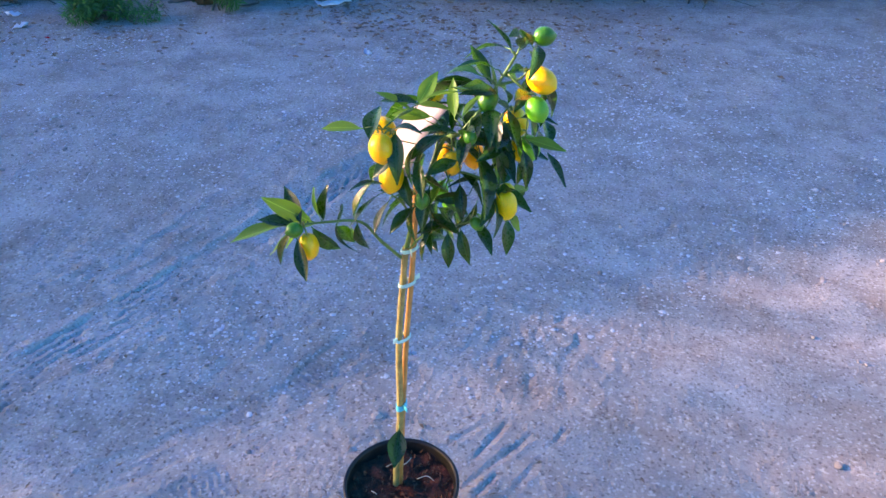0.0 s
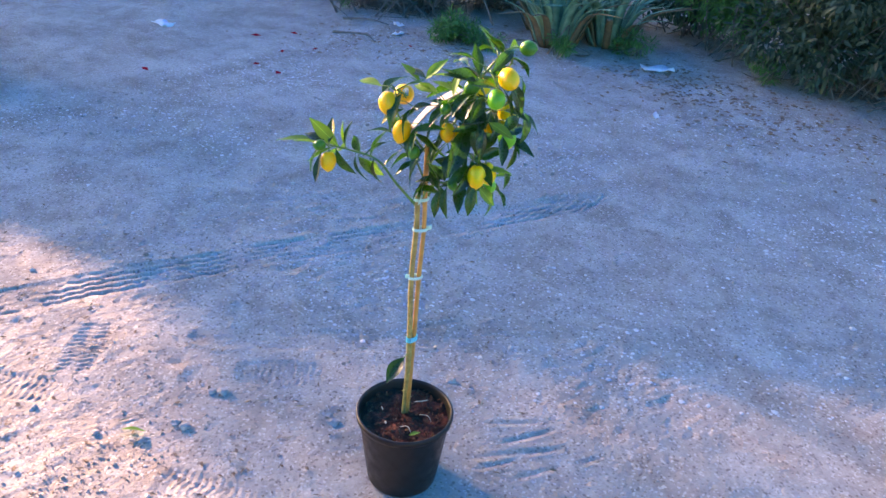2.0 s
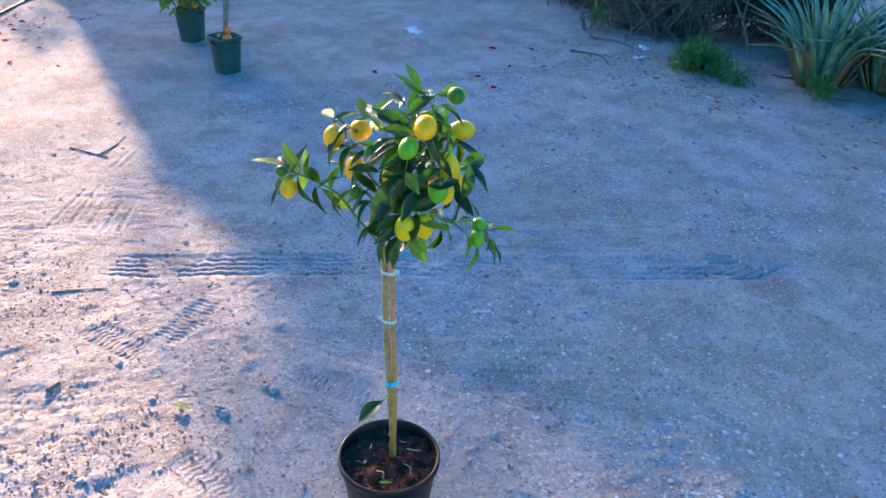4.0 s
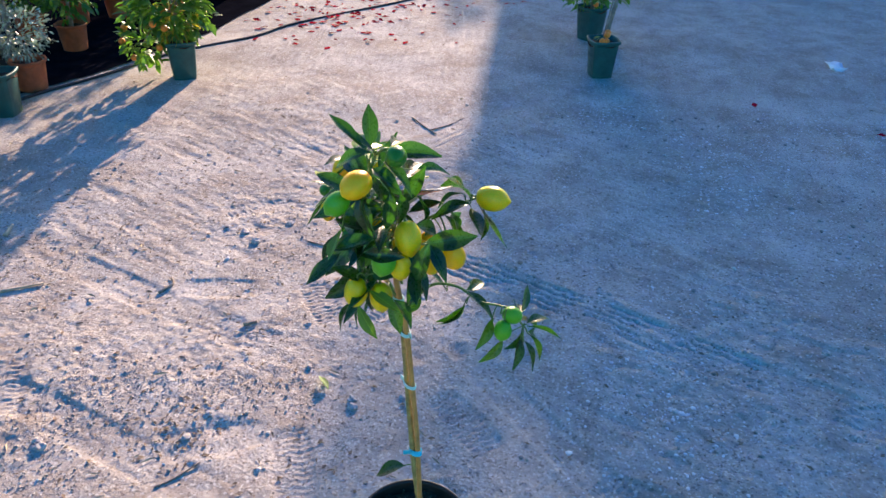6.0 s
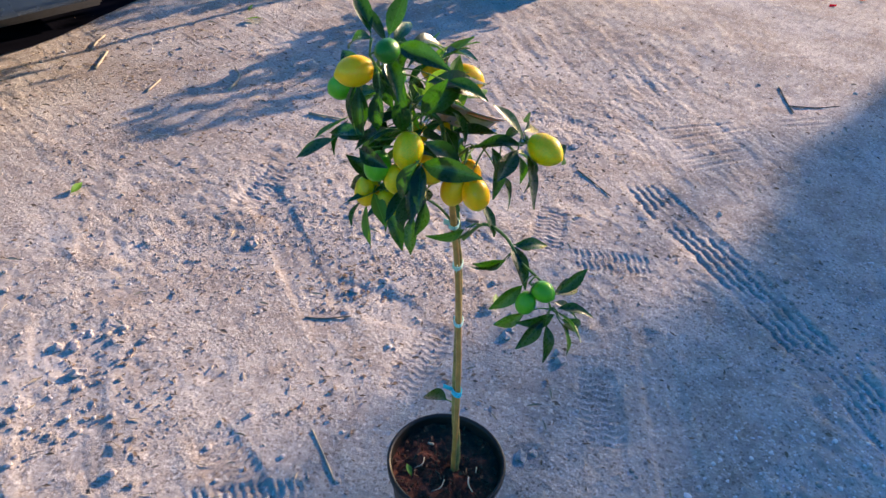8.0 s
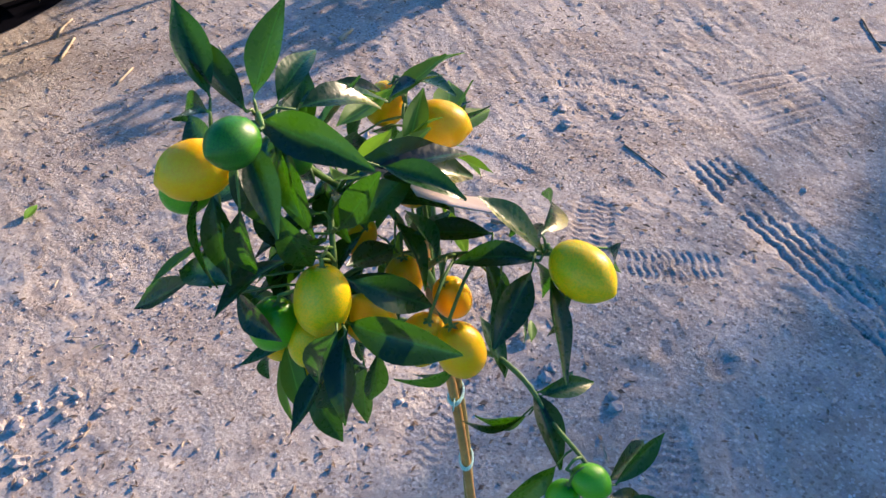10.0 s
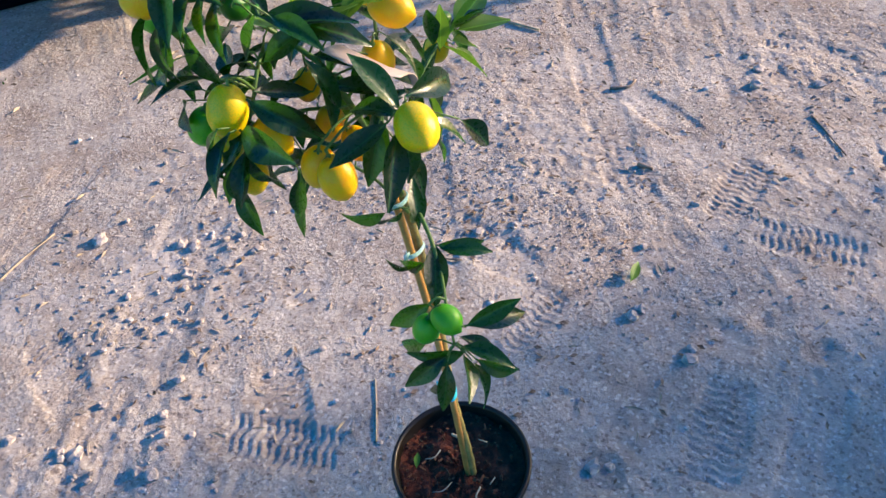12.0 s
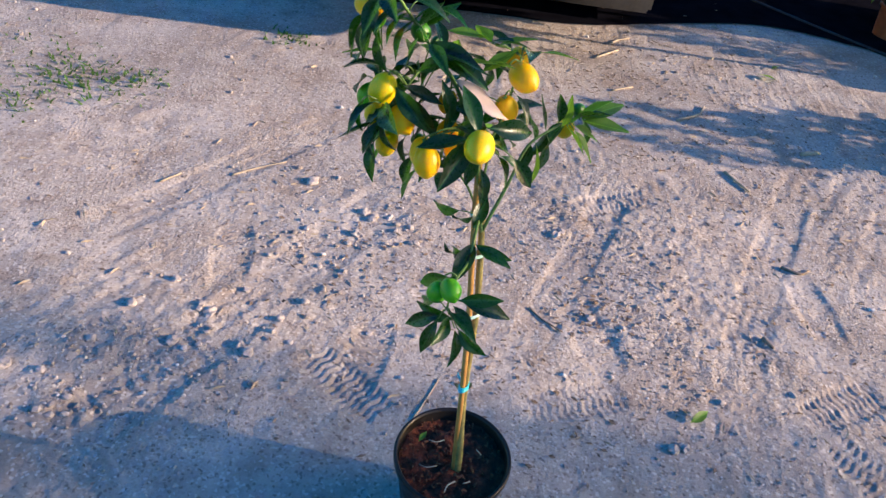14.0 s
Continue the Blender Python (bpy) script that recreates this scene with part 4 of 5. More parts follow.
def stuff(name, verts, faces, mat, label, category, smooth=False):
    me = bpy.data.meshes.new(name)
    me.from_pydata(verts, [], faces)
    me.materials.append(mat)
    if smooth:
        me.polygons.foreach_set("use_smooth", [True] * len(me.polygons))
    return tagged(new(name, me), label, category, kind="stuff")


def stone_material():
    n = Nodes("stone", 0.85, spec=0.3)
    tone = n.ramp(n.island(), (0.0, (0.22, 0.185, 0.165)), (0.3, (0.36, 0.31, 0.285)), (0.75, (0.48, 0.42, 0.395)), (1.0, (0.66, 0.62, 0.60)))
    n.color(n.mix(n.span(n.noise(120, 4), 0.4, 0.7, 0, 0.5), tone, (0.30, 0.24, 0.19)))
    n.bump(n.noise(260, 4), 0.4, 0.002)
    return n.mat


M_STONE = stone_material()
M_ROCK = plain("rock", (0.43, 0.375, 0.35), 0.9, vary=0.35, scale=45, bump=0.5, spec=0.2)
rng = random.Random(11)
spots = []
while len(spots) < 8000:
    x, y = rng.uniform(-3.2, 2.4), rng.uniform(-2.8, 3.6)
    du, dv = (x - 0.30), (y + 1.15)
    strip = abs(-du * 0.871 + dv * 0.492)
    run = du * 0.492 + dv * 0.871
    w = 0.14 + (0.9 * math.exp(-(strip / 0.22) ** 2) if -0.6 < run < 1.7 else 0.0)
    w += 0.60 if y > 0.55 + 0.25 * x else 0.0
    w += 0.35 * math.exp(-((x - 0.75) ** 2 + (y + 0.40) ** 2) / 0.10)
    w *= 0.15 + 3.2 * max(0.0, float(field(np.array(x), np.array(y), 0.35, 12)) - 0.35) ** 1.3
    if rng.random() < w and math.hypot(x - POT_X, y - POT_Y) > 0.12:
        spots.append((x, y, min(0.024, (0.0054 if strip < 0.3 and y < 0.3 else 0.0046) * math.exp(abs(rng.gauss(0, 0.72))))))
sx, sy = np.array([s[0] for s in spots]), np.array([s[1] for s in spots])
sz = ground_height(sx, sy)
verts, faces = [], []
for (x, y, size), z in zip(spots, sz):
    lump_into(verts, faces, (x, y, z + size * 0.10), size, rng, 0.58)
stuff("gravel", verts, faces, M_STONE, "scattered grey and beige gravel bits on dirt", "gravel")

# Crumbs of the same dirt, and pale flakes of gravel in the far half.
rng = random.Random(12)
verts, faces = [], []
cx = np.array([rng.gauss(-0.35, 0.85) for _ in range(24000)])
cy = np.array([rng.gauss(-0.45, 0.80) for _ in range(24000)])
cz, rough_here = ground_height(cx, cy), field(cx, cy, 0.4, 77)
for x, y, z, r in zip(cx, cy, cz, rough_here):
    if rng.random() < 5.0 * max(0.0, r - 0.5) ** 1.5 + 0.06 and math.hypot(x - POT_X, y - POT_Y) > 0.10:
        size = min(0.013, 0.0036 * math.exp(abs(rng.gauss(0, 0.5))))
        lump_into(verts, faces, (x, y, z + size * 0.12), size, rng, 0.8)
stuff("dirt_crumbs", verts, faces, M_DIRT, "loose crumbs of dry dirt", "dirt")
M_FLAKE = plain("pale_gravel", (0.64, 0.61, 0.60), 0.8, vary=0.3, scale=25, bump=0.2)
verts, faces = [], []
while len(verts) < 12 * 8000:
    x, y = rng.uniform(-3.2, 2.6), rng.uniform(0.25, 3.9)
    if y > 0.35 + 0.75 * max(0.0, x) and rng.random() < 1.6 * float(field(np.array(x), np.array(y), 0.5, 19)) - 0.45:
        size = min(0.020, 0.0056 * math.exp(abs(rng.gauss(0, 0.55))))
        lump_into(verts, faces, (x, y, float(ground_height(x, y)) + size * 0.04), size, rng, 0.3)
stuff("pale_gravel", verts, faces, M_FLAKE, "pale grey gravel flakes pressed into dirt", "gravel")

STONES = [(0.57, -1.17, 0.042), (0.37, -1.04, 0.034), (0.335, -1.03, 0.026), (-0.56, -0.27, 0.028), (-0.89, -0.49, 0.022), (0.71, -0.51, 0.036), (0.74, -0.53, 0.022), (1.13, -0.24, 0.034),
          (0.92, -0.50, 0.030), (0.77, -0.39, 0.034), (0.57, -0.38, 0.030), (0.60, -0.41, 0.024), (-0.26, -1.06, 0.034), (0.34, -1.01, 0.028), (0.38, -0.93, 0.032), (-1.39, -0.83, 0.040),
          (-0.53, -0.26, 0.030), (-0.57, -0.10, 0.032), (-0.10, 0.39, 0.030), (-0.59, -0.12, 0.024), (-0.24, 0.02, 0.034), (-0.27, 0.035, 0.022), (-0.98, 1.21, 0.026), (-0.35, -0.69, 0.026),
          (0.52, -0.52, 0.024), (0.84, -0.62, 0.024), (0.47, -0.60, 0.026), (0.64, -0.62, 0.022), (0.97, -0.36, 0.026), (-1.46, -0.90, 0.034), (-1.56, -0.74, 0.034), (-0.28, -1.08, 0.026)]
for k, (x, y, size) in enumerate(STONES):
    bm = bmesh.new()
    bmesh.ops.create_icosphere(bm, subdivisions=2, radius=0.5)
    for v in bm.verts:
        v.co *= 1 + 0.55 * noise.noise(v.co * 2.6 + Vector((k * 7.3, 0, 0))) + 0.2 * noise.noise(v.co * 6 + Vector((0, k * 3.1, 0)))
        v.co.z *= 0.6
    bm.transform(Matrix.Translation((0, 0, 0.10)) @ pose(0, 0, 0, 0, 0, k * 47))
    bm.transform(Matrix.Scale(size, 4))
    ob = part("stone", bm, M_ROCK, smooth=False)
    ob.location = (x, y, float(ground_height(x, y)))
    tagged(ob, "small rough grey beige stone lying on dirt", "stone", "stones on the dirt")

M_STICK = plain("dead_twig", (0.24, 0.18, 0.135), 0.85, vary=0.4, scale=40, bump=0.4)
for pts, r, mat, label in (([(0.125, -0.24), (0.10, -0.30), (0.068, -0.385)], 0.0026, M_STRAW, "pale dry straw stalk on the dirt"), ([(-1.42, -0.63), (-1.40, -0.55), (-1.375, -0.45)], 0.0032, M_STICK, "dark dead twig on the dirt"),
                           ([(0.84, -1.15), (0.77, -1.21), (0.68, -1.265)], 0.0030, M_STRAW, "pale dry straw stalk on the dirt"), ([(1.05, -1.06), (1.00, -1.12)], 0.0034, M_STRAW, "short pale straw piece on the dirt"),
                           ([(-0.57, -2.63), (-0.62, -2.68), (-0.68, -2.72)], 0.006, M_STRAW, "pale dry stick on the dirt"), ([(-0.49, -2.45), (-0.61, -2.57)], 0.006, M_STRAW, "pale dry stick on the dirt"),
                           ([(-0.54, -2.14), (-0.64, -2.20)], 0.005, M_STRAW, "pale dry stick on the dirt"), ([(-0.17, -0.70), (-0.21, -0.66), (-0.265, -0.615)], 0.0034, M_STICK, "dark crumbling bark strip on the dirt"),
                           ([(-2.77, -0.41), (-2.66, -0.33), (-2.58, -0.26)], 0.0045, M_STICK, "forked dead twig on the dirt"), ([(-2.62, -0.30), (-2.72, -0.20), (-2.82, -0.14)], 0.0042, M_STICK, "forked dead twig on the dirt"),
                           ([(-1.28, -1.80), (-1.36, -1.82)], 0.010, M_STRAW, "flat pale wood chip on the dirt"), ([(-0.93, -1.60), (-1.00, -1.48)], 0.006, M_STRAW, "pale dry stick on the dirt"),
                           ([(-1.01, -1.06), (-1.06, -1.03), (-1.10, -1.05)], 0.006, M_STICK, "curled dead leaf stalk on the dirt"), ([(-0.86, -0.70), (-0.88, -0.66)], 0.007, M_STICK, "small dark bark piece on the dirt"),
                           ([(-0.80, -1.95), (-0.90, -2.02), (-0.94, -2.10)], 0.007, M_STRAW, "pale dry stick on the dirt")):
    line = curve_points([(x, y, float(ground_height(x, y)) + r * 0.8) for x, y in pts], 4)
    tagged(part("twig", tube(line, r, r * 0.6, 7, 0.15, 3), mat), label, "twig", "twigs on the dirt")

for (bx, by), (tx, ty), size in (((-0.585, -0.345), (-0.640, -0.385), 0), ((0.02, -1.66), (-0.04, -1.69), 0), ((-1.34, -2.44), (-1.26, -2.48), 0), ((-1.40, -2.60), (-1.34, -2.55), 0)):
    base, tip = Vector((bx, by, float(ground_height(bx, by)) + 0.010)), Vector((tx, ty, float(ground_height(tx, ty)) + 0.022))
    ob = shared("fallen_leaf", YOUNG[0], leaf_pose(base, tip, (0, 0, 1), 25))
    tagged(ob, "fresh green fallen leaf curled on the dirt", "leaf", "fallen leaves")

# Crumbs of bark and dry leaf, darker than the dirt.
def flakes(name, areas, mat, label, category, seed, lo=0.006, hi=0.022, thin=0.35):
    rng = random.Random(seed)
    verts, faces = [], []
    for cx, cy, spread, count in areas:
        for _ in range(count):
            x, y = rng.gauss(cx, spread), rng.gauss(cy, spread)
            if math.hypot(x - POT_X, y - POT_Y) < 0.13:
                continue
            z = float(ground_height(x, y)) + 0.003
            size, a = rng.uniform(lo, hi), rng.uniform(0, 6.28)
            c, s = math.cos(a) * size / 2, math.sin(a) * size / 2
            n = len(verts)
            t = thin * rng.uniform(0.6, 1.5)
            lift = size * rng.uniform(0.05, 0.22)
            for px, py, pz in ((-c, -s, 0), (s * t, -c * t, lift), (c, s, lift * 0.6), (-s * t, c * t, lift * 0.3)):
                verts.append((x + px, y + py, z + pz))
            for px, py, pz in ((-c, -s, 0), (s * t, -c * t, lift), (c, s, lift * 0.6), (-s * t, c * t, lift * 0.3)):
                verts.append((x + px, y + py, z + pz - 0.0015))
            faces.extend([(n, n + 1, n + 2, n + 3), (n + 7, n + 6, n + 5, n + 4), (n, n + 4, n + 5, n + 1), (n + 1, n + 5, n + 6, n + 2), (n + 2, n + 6, n + 7, n + 3), (n + 3, n + 7, n + 4, n)])
    return stuff(name, verts, faces, mat, label, category)


M_CRUMB = plain("bark_crumb", (0.24, 0.165, 0.115), 0.9, vary=0.5, scale=30, bump=0.3, spec=0.2)
flakes("bark_crumbs", [(-0.35, -0.72, 0.07, 80), (-0.60, -0.62, 0.12, 40), (-0.30, -0.30, 0.08, 36), (-0.05, -0.45, 0.08, 36), (-0.85, -0.75, 0.12, 34), (0.35, -0.75, 0.12, 60), (-1.3, -0.35, 0.15, 60), (0.0, -0.6, 0.5, 60), (-0.9, -0.5, 0.5, 60), (0.6, -0.9, 0.5, 50), (-0.6, 0.6, 0.6, 160), (-0.7, -2.2, 0.5, 520), (-1.2, -1.9, 0.5, 300), (-2.4, -0.9, 0.7, 320), (-1.6, -1.2, 0.6, 260), (0.2, -1.8, 0.6, 160)],
       M_CRUMB, "brown crumbs of bark and dead leaf", "litter", 3)
flakes("straw_bits", [(0.0, -0.8, 0.6, 60), (-0.7, -2.3, 0.5, 160), (-1.4, -1.0, 0.7, 140), (0.8, -0.8, 0.5, 110), (-2.6, 2.9, 0.5, 110), (-0.6, 3.9, 0.7, 260), (-2.9, 3.2, 0.35, 160), (0.8, 3.8, 0.5, 160)], M_STRAW, "pale bits of straw", "litter", 4, 0.012, 0.04, 0.10)
M_PETAL = plain("red_petal", (0.42, 0.008, 0.02), 1.0, vary=0.3, scale=20, bump=0, spec=0.0)
flakes("fallen_petals", [(-4.7, -1.30, 0.35, 110), (-5.6, -0.9, 0.45, 130), (-3.0, 2.6, 0.6, 8)], M_PETAL, "fallen red petals on the dirt", "petals", 6, 0.03, 0.07, 0.5)
M_BROWN = plain("brown_leaf", (0.26, 0.15, 0.09), 0.8, vary=0.4, scale=20, bump=0.2)
flakes("dead_leaves", [(-0.9, 3.95, 0.25, 260), (-0.3, 3.75, 0.35, 300), (-2.2, 3.4, 0.25, 120), (0.6, 3.8, 0.4, 320), (-3.0, 3.1, 0.3, 90), (1.6, 4.0, 0.5, 60), (-2.0, 4.0, 0.6, 60)], M_BROWN, "dead brown leaves under the shrubs", "litter", 8, 0.015, 0.05, 0.5)
M_PALE = plain("pale_scrap", (0.74, 0.74, 0.74), 0.7, vary=0.15, scale=15)
for k, (x, y, size) in enumerate(((-4.12, 2.22, 0.17), (-1.04, 4.10, 0.22), (-2.86, 3.40, 0.09), (-0.63, 3.14, 0.06), (-3.04, 3.63, 0.10))):
    bm = bmesh.new()
    rows = [[bm.verts.new(((i / 4 - 0.5) * size, (j / 3 - 0.5) * size * 0.55, 0.012 + 0.03 * noise.noise((i * 0.9 + k, j * 0.9, 2)))) for j in range(4)] for i in range(5)]
    for a, b in zip(rows, rows[1:]):
        for j in range(3):
            bm.faces.new((a[j], a[j + 1], b[j + 1], b[j]))
    geo = bmesh.ops.extrude_face_region(bm, geom=bm.faces[:])
    for v in [g for g in geo["geom"] if isinstance(g, bmesh.types.BMVert)]:
        v.co.z -= 0.003
    bmesh.ops.recalc_face_normals(bm, faces=bm.faces)
    ob = part("paper_scrap", bm, M_PALE)
    ob.matrix_basis = pose(x, y, float(ground_height(x, y)) + 0.004, 0, 0, k * 40)
    tagged(ob, "crumpled pale scrap of paper on the dirt", "scrap", "scraps on the dirt")

# Young weeds in the sunlit dirt.
M_WEED = leaf_material("weed", (0.06, 0.13, 0.03), (0.14, 0.24, 0.05), (0.2, 0.35, 0.05), 0.3, 0.6)


def blades_into(verts, faces, x, y, z, h, rng, lean=0.6, wide=0.06):
    a = rng.uniform(0, 6.28)
    out = h * lean * rng.random()
    c, s = math.cos(a), math.sin(a)
    w = h * wide
    n = len(verts)
    verts.extend([(x - s * w, y + c * w, z), (x + s * w, y - c * w, z), (x + c * out * 0.4 + s * w * 0.8, y + s * out * 0.4 - c * w * 0.8, z + h * 0.6), (x + c * out * 0.4 - s * w * 0.8, y + s * out * 0.4 + c * w * 0.8, z + h * 0.6), (x + c * out, y + s * out, z + h)])
    faces.extend([(n, n + 1, n + 2, n + 3), (n + 3, n + 2, n + 4)])
rng = random.Random(17)
verts, faces = [], []
for cx, cy, spread, count in ((1.57, -1.62, 0.13, 260), (1.36, -1.68, 0.07, 90), (0.90, -2.20, 0.06, 80), (1.75, -1.38, 0.10, 110), (1.9, -1.8, 0.2, 110)):
    for _ in range(count):
        x, y = rng.gauss(cx, spread), rng.gauss(cy, spread * 0.7)
        blades_into(verts, faces, x, y, float(ground_height(x, y)) - 0.002, rng.uniform(0.007, 0.020), rng, 2.4, 0.28)
stuff("weeds", verts, faces, M_WEED, "low young weeds sprouting from the dirt", "weeds")

# ---- plants of the yard ----
def crown_mesh(rng, count, place, size, wide, droop=0.3):
    """Many leaves: place() gives a spot and the way out of the crown."""
    verts, faces = [], []
    for _ in range(count):
        p, out = place(rng)
        d = (out + Vector((rng.gauss(0, 0.6), rng.gauss(0, 0.6), rng.gauss(0, 0.5) - droop * rng.random()))).normalized()
        side = d.cross(Vector((rng.gauss(0, 0.5), rng.gauss(0, 0.5), 1))).normalized()
        n = side.cross(d)
        s = size * rng.uniform(0.6, 1.25)
        w = s * wide / 2
        k = len(verts)
        a, b, c = p + d * s * 0.3, p + d * s * 0.65, p + d * s
        verts.extend([tuple(q) for q in (p, a + side * w + n * w * 0.3, a, a - side * w + n * w * 0.3, b + side * w * 0.85 + n * w * 0.2, b, b - side * w * 0.85 + n * w * 0.2, c - n * s * 0.1)])
        faces.extend([(k, k + 1, k + 2), (k, k + 2, k + 3), (k + 1, k + 4, k + 5, k + 2), (k + 2, k + 5, k + 6, k + 3), (k + 4, k + 7, k + 5), (k + 5, k + 7, k + 6)])
    return verts, faces


def mesh_part(name, verts, faces, mat, parent, label=""):
    me = bpy.data.meshes.new(name)
    me.from_pydata(verts, [], faces)
    me.materials.append(mat)
    me.polygons.foreach_set("use_smooth", [True] * len(me.polygons))
    ob = new(name, me)
    ob.parent = parent
    return tagged(ob, label, kind="stuff")


def blob(centre, radii):
    c, r = Vector(centre), radii
    def place(rng):
        d = Vector((rng.gauss(0, 1), rng.gauss(0, 1), rng.gauss(0, 1))).normalized()
        k = rng.uniform(0.35, 1.0) ** 0.6
        k *= 0.75 + 0.5 * abs(noise.noise(d * 2.2 + c))
        return c + Vector((d.x * r[0], d.y * r[1], d.z * r[2])) * k, d
    return place


def island_leaf(name, dark, lite, glow, share=0.3, rough=0.4):
    n = Nodes(name, rough, spec=0.5)
    col = n.ramp(n.island(), (0.0, dark), (0.6, lite), (1.0, tuple(min(1, v * 1.5) for v in lite)))
    n.color(n.mix(n.span(n.noise(40, 3), 0.4, 0.7, 0, 0.3), col, dark))
    n.through_light(glow, share)
    return n.mat


M_YARD_LEAF = island_leaf("yard_citrus_leaf", (0.015, 0.055, 0.012), (0.05, 0.15, 0.02), (0.2, 0.45, 0.03))
M_YARD_YELLOW = island_leaf("yellowing_leaf", (0.10, 0.12, 0.02), (0.35, 0.30, 0.03), (0.5, 0.45, 0.03))
M_SILVER_LEAF = island_leaf("silver_leaf", (0.16, 0.20, 0.15), (0.36, 0.42, 0.33), (0.3, 0.4, 0.25), 0.2)
M_GREENPOT = plain("green_plastic", (0.012, 0.085, 0.075), 0.5, vary=0.3, scale=10, bump=0.05)
M_TERRA = plain("terracotta", (0.42, 0.10, 0.035), 0.75, vary=0.3, scale=12, bump=0.15)
M_ORANGE = plain("orange_rind", (0.80, 0.22, 0.02), 0.4, vary=0.15, scale=30, bump=0.05)
M_WOODY = plain("grey_bark", (0.24, 0.19, 0.14), 0.85, vary=0.4, scale=25, bump=0.5)


def potted(x, y, label, pot, trunk, crowns, fruits=0, seed=0, turn=0.0):
    """A potted plant: pot is (height, top, bottom, squareness, material)."""
    rng = random.Random(seed)
    ob = tagged(empty("potted_plant", (x, y, float(ground_height(x, y)) - 0.004)), label, "potted plant", "potted plants of the yard")
    h, top, low, square, mat = pot
    bm = pot_body(h, top, low, square, 40, 0.012)
    bm.transform(pose(0, 0, 0, 0, 0, turn))
    part("pot", bm, mat, ob)
    bm = soil_disc(top * (1.12 if square else 0.97), h - 0.03, seed, 6, 28)
    bm.transform(pose(0, 0, 0, 0, 0, turn))
    part("soil", bm, M_SOIL, ob)
    if trunk:
        pts = [Vector((0, 0, h - 0.06)), *[Vector(p) for p in trunk]]
        part("trunk", tube(curve_points(pts, 5), 0.016, 0.010, 8, 0.08, seed), M_WOODY, ob)
        for c, r, *_ in crowns:
            part("limb", tube(curve_points([pts[-1] - Vector((0, 0, 0.04)), pts[-1].lerp(Vector(c), 0.5) + Vector((0, 0, 0.02)), Vector(c)], 4), 0.008, 0.003, 6), M_WOODY, ob)
    for c, r, count, size, leaf in crowns:
        mesh_part("crown", *crown_mesh(rng, count, blob(c, r), size, 0.42), leaf, ob)
        for _ in range(fruits):
            d = Vector((rng.gauss(0, 1), rng.gauss(0, 1), rng.gauss(0, 0.7))).normalized()
            bm = bmesh.new()
            bmesh.ops.create_icosphere(bm, subdivisions=2, radius=0.02, matrix=Matrix.Translation(Vector(c) + Vector((d.x * r[0], d.y * r[1], d.z * r[2])) * 0.9))
            part("fruit", bm, M_ORANGE, ob)
    return ob


BIG = (0.235, 0.088, 0.068, 0.6, M_GREENPOT)
potted(-3.70, 0.645, "citrus in a green plastic pot with a leaning trunk", BIG, [(0.01, 0.02, 0.32), (-0.04, 0.06, 0.52), (-0.12, 0.10, 0.80)],
       [((-0.15, 0.12, 0.85), (0.26, 0.26, 0.20), 420, 0.07, M_YARD_LEAF), ((0.04, -0.01, 0.26), (0.05, 0.05, 0.04), 5, 0.05, M_YARD_YELLOW)], 4, 3, 14)
potted(-4.50, 0.62, "leafy citrus with orange fruit in a green pot", BIG, [(0.0, 0.0, 0.4)], [((0, -0.02, 0.47), (0.32, 0.36, 0.25), 760, 0.07, M_YARD_LEAF)], 6, 5, 40)
potted(-3.20, -1.86, "bushy citrus with yellowing leaves in a green pot", BIG, [(0.0, 0.0, 0.30), (0.0, 0.0, 0.45)],
       [((0.0, -0.03, 0.44), (0.24, 0.27, 0.22), 640, 0.075, M_YARD_LEAF), ((0.05, -0.20, 0.22), (0.10, 0.14, 0.16), 170, 0.065, M_YARD_LEAF), ((0.04, 0.0, 0.34), (0.14, 0.16, 0.12), 120, 0.06, M_YARD_YELLOW), ((-0.05, 0.10, 0.68), (0.22, 0.22, 0.20), 260, 0.075, M_YARD_LEAF)], 4, 7, 25)
potted(-2.48, -2.55, "young staked tree in a green plastic pot", BIG, [(-0.01, 0.01, 0.45), (-0.05, 0.02, 0.85)], [((-0.06, 0.02, 0.98), (0.34, 0.32, 0.30), 1000, 0.07, M_YARD_LEAF)], 0, 9, 10)
RED = (0.18, 0.095, 0.074, 0.0, M_TERRA)
potted(-2.86, -2.62, "silvery leaved shrub in a terracotta pot", RED, [(0.0, 0.0, 0.22)], [((0.0, -0.02, 0.33), (0.20, 0.20, 0.17), 1100, 0.028, M_SILVER_LEAF)], 0, 11)
# The tall upper crowns are unseen, added to shade the ground cloth.
for k, (x, y) in enumerate(((-4.40, -2.86), (-4.18, -3.06), (-4.95, -3.05), (-5.15, -2.35), (-3.75, -3.15), (-2.15, -3.22), (-5.75, -2.75), (-3.62, -2.78), (-4.75, -2.60), (-5.55, -3.15))):
    potted(x, y, "bushy green plant in a terracotta pot", RED, [(0.0, 0.01, 0.34)], [((0, 0, 0.36), (0.20, 0.20, 0.18), 330, 0.06, M_YARD_LEAF), ((0.02, 0.01, 0.66), (0.26, 0.26, 0.26), 480, 0.065, M_YARD_LEAF)], 0, 20 + k)

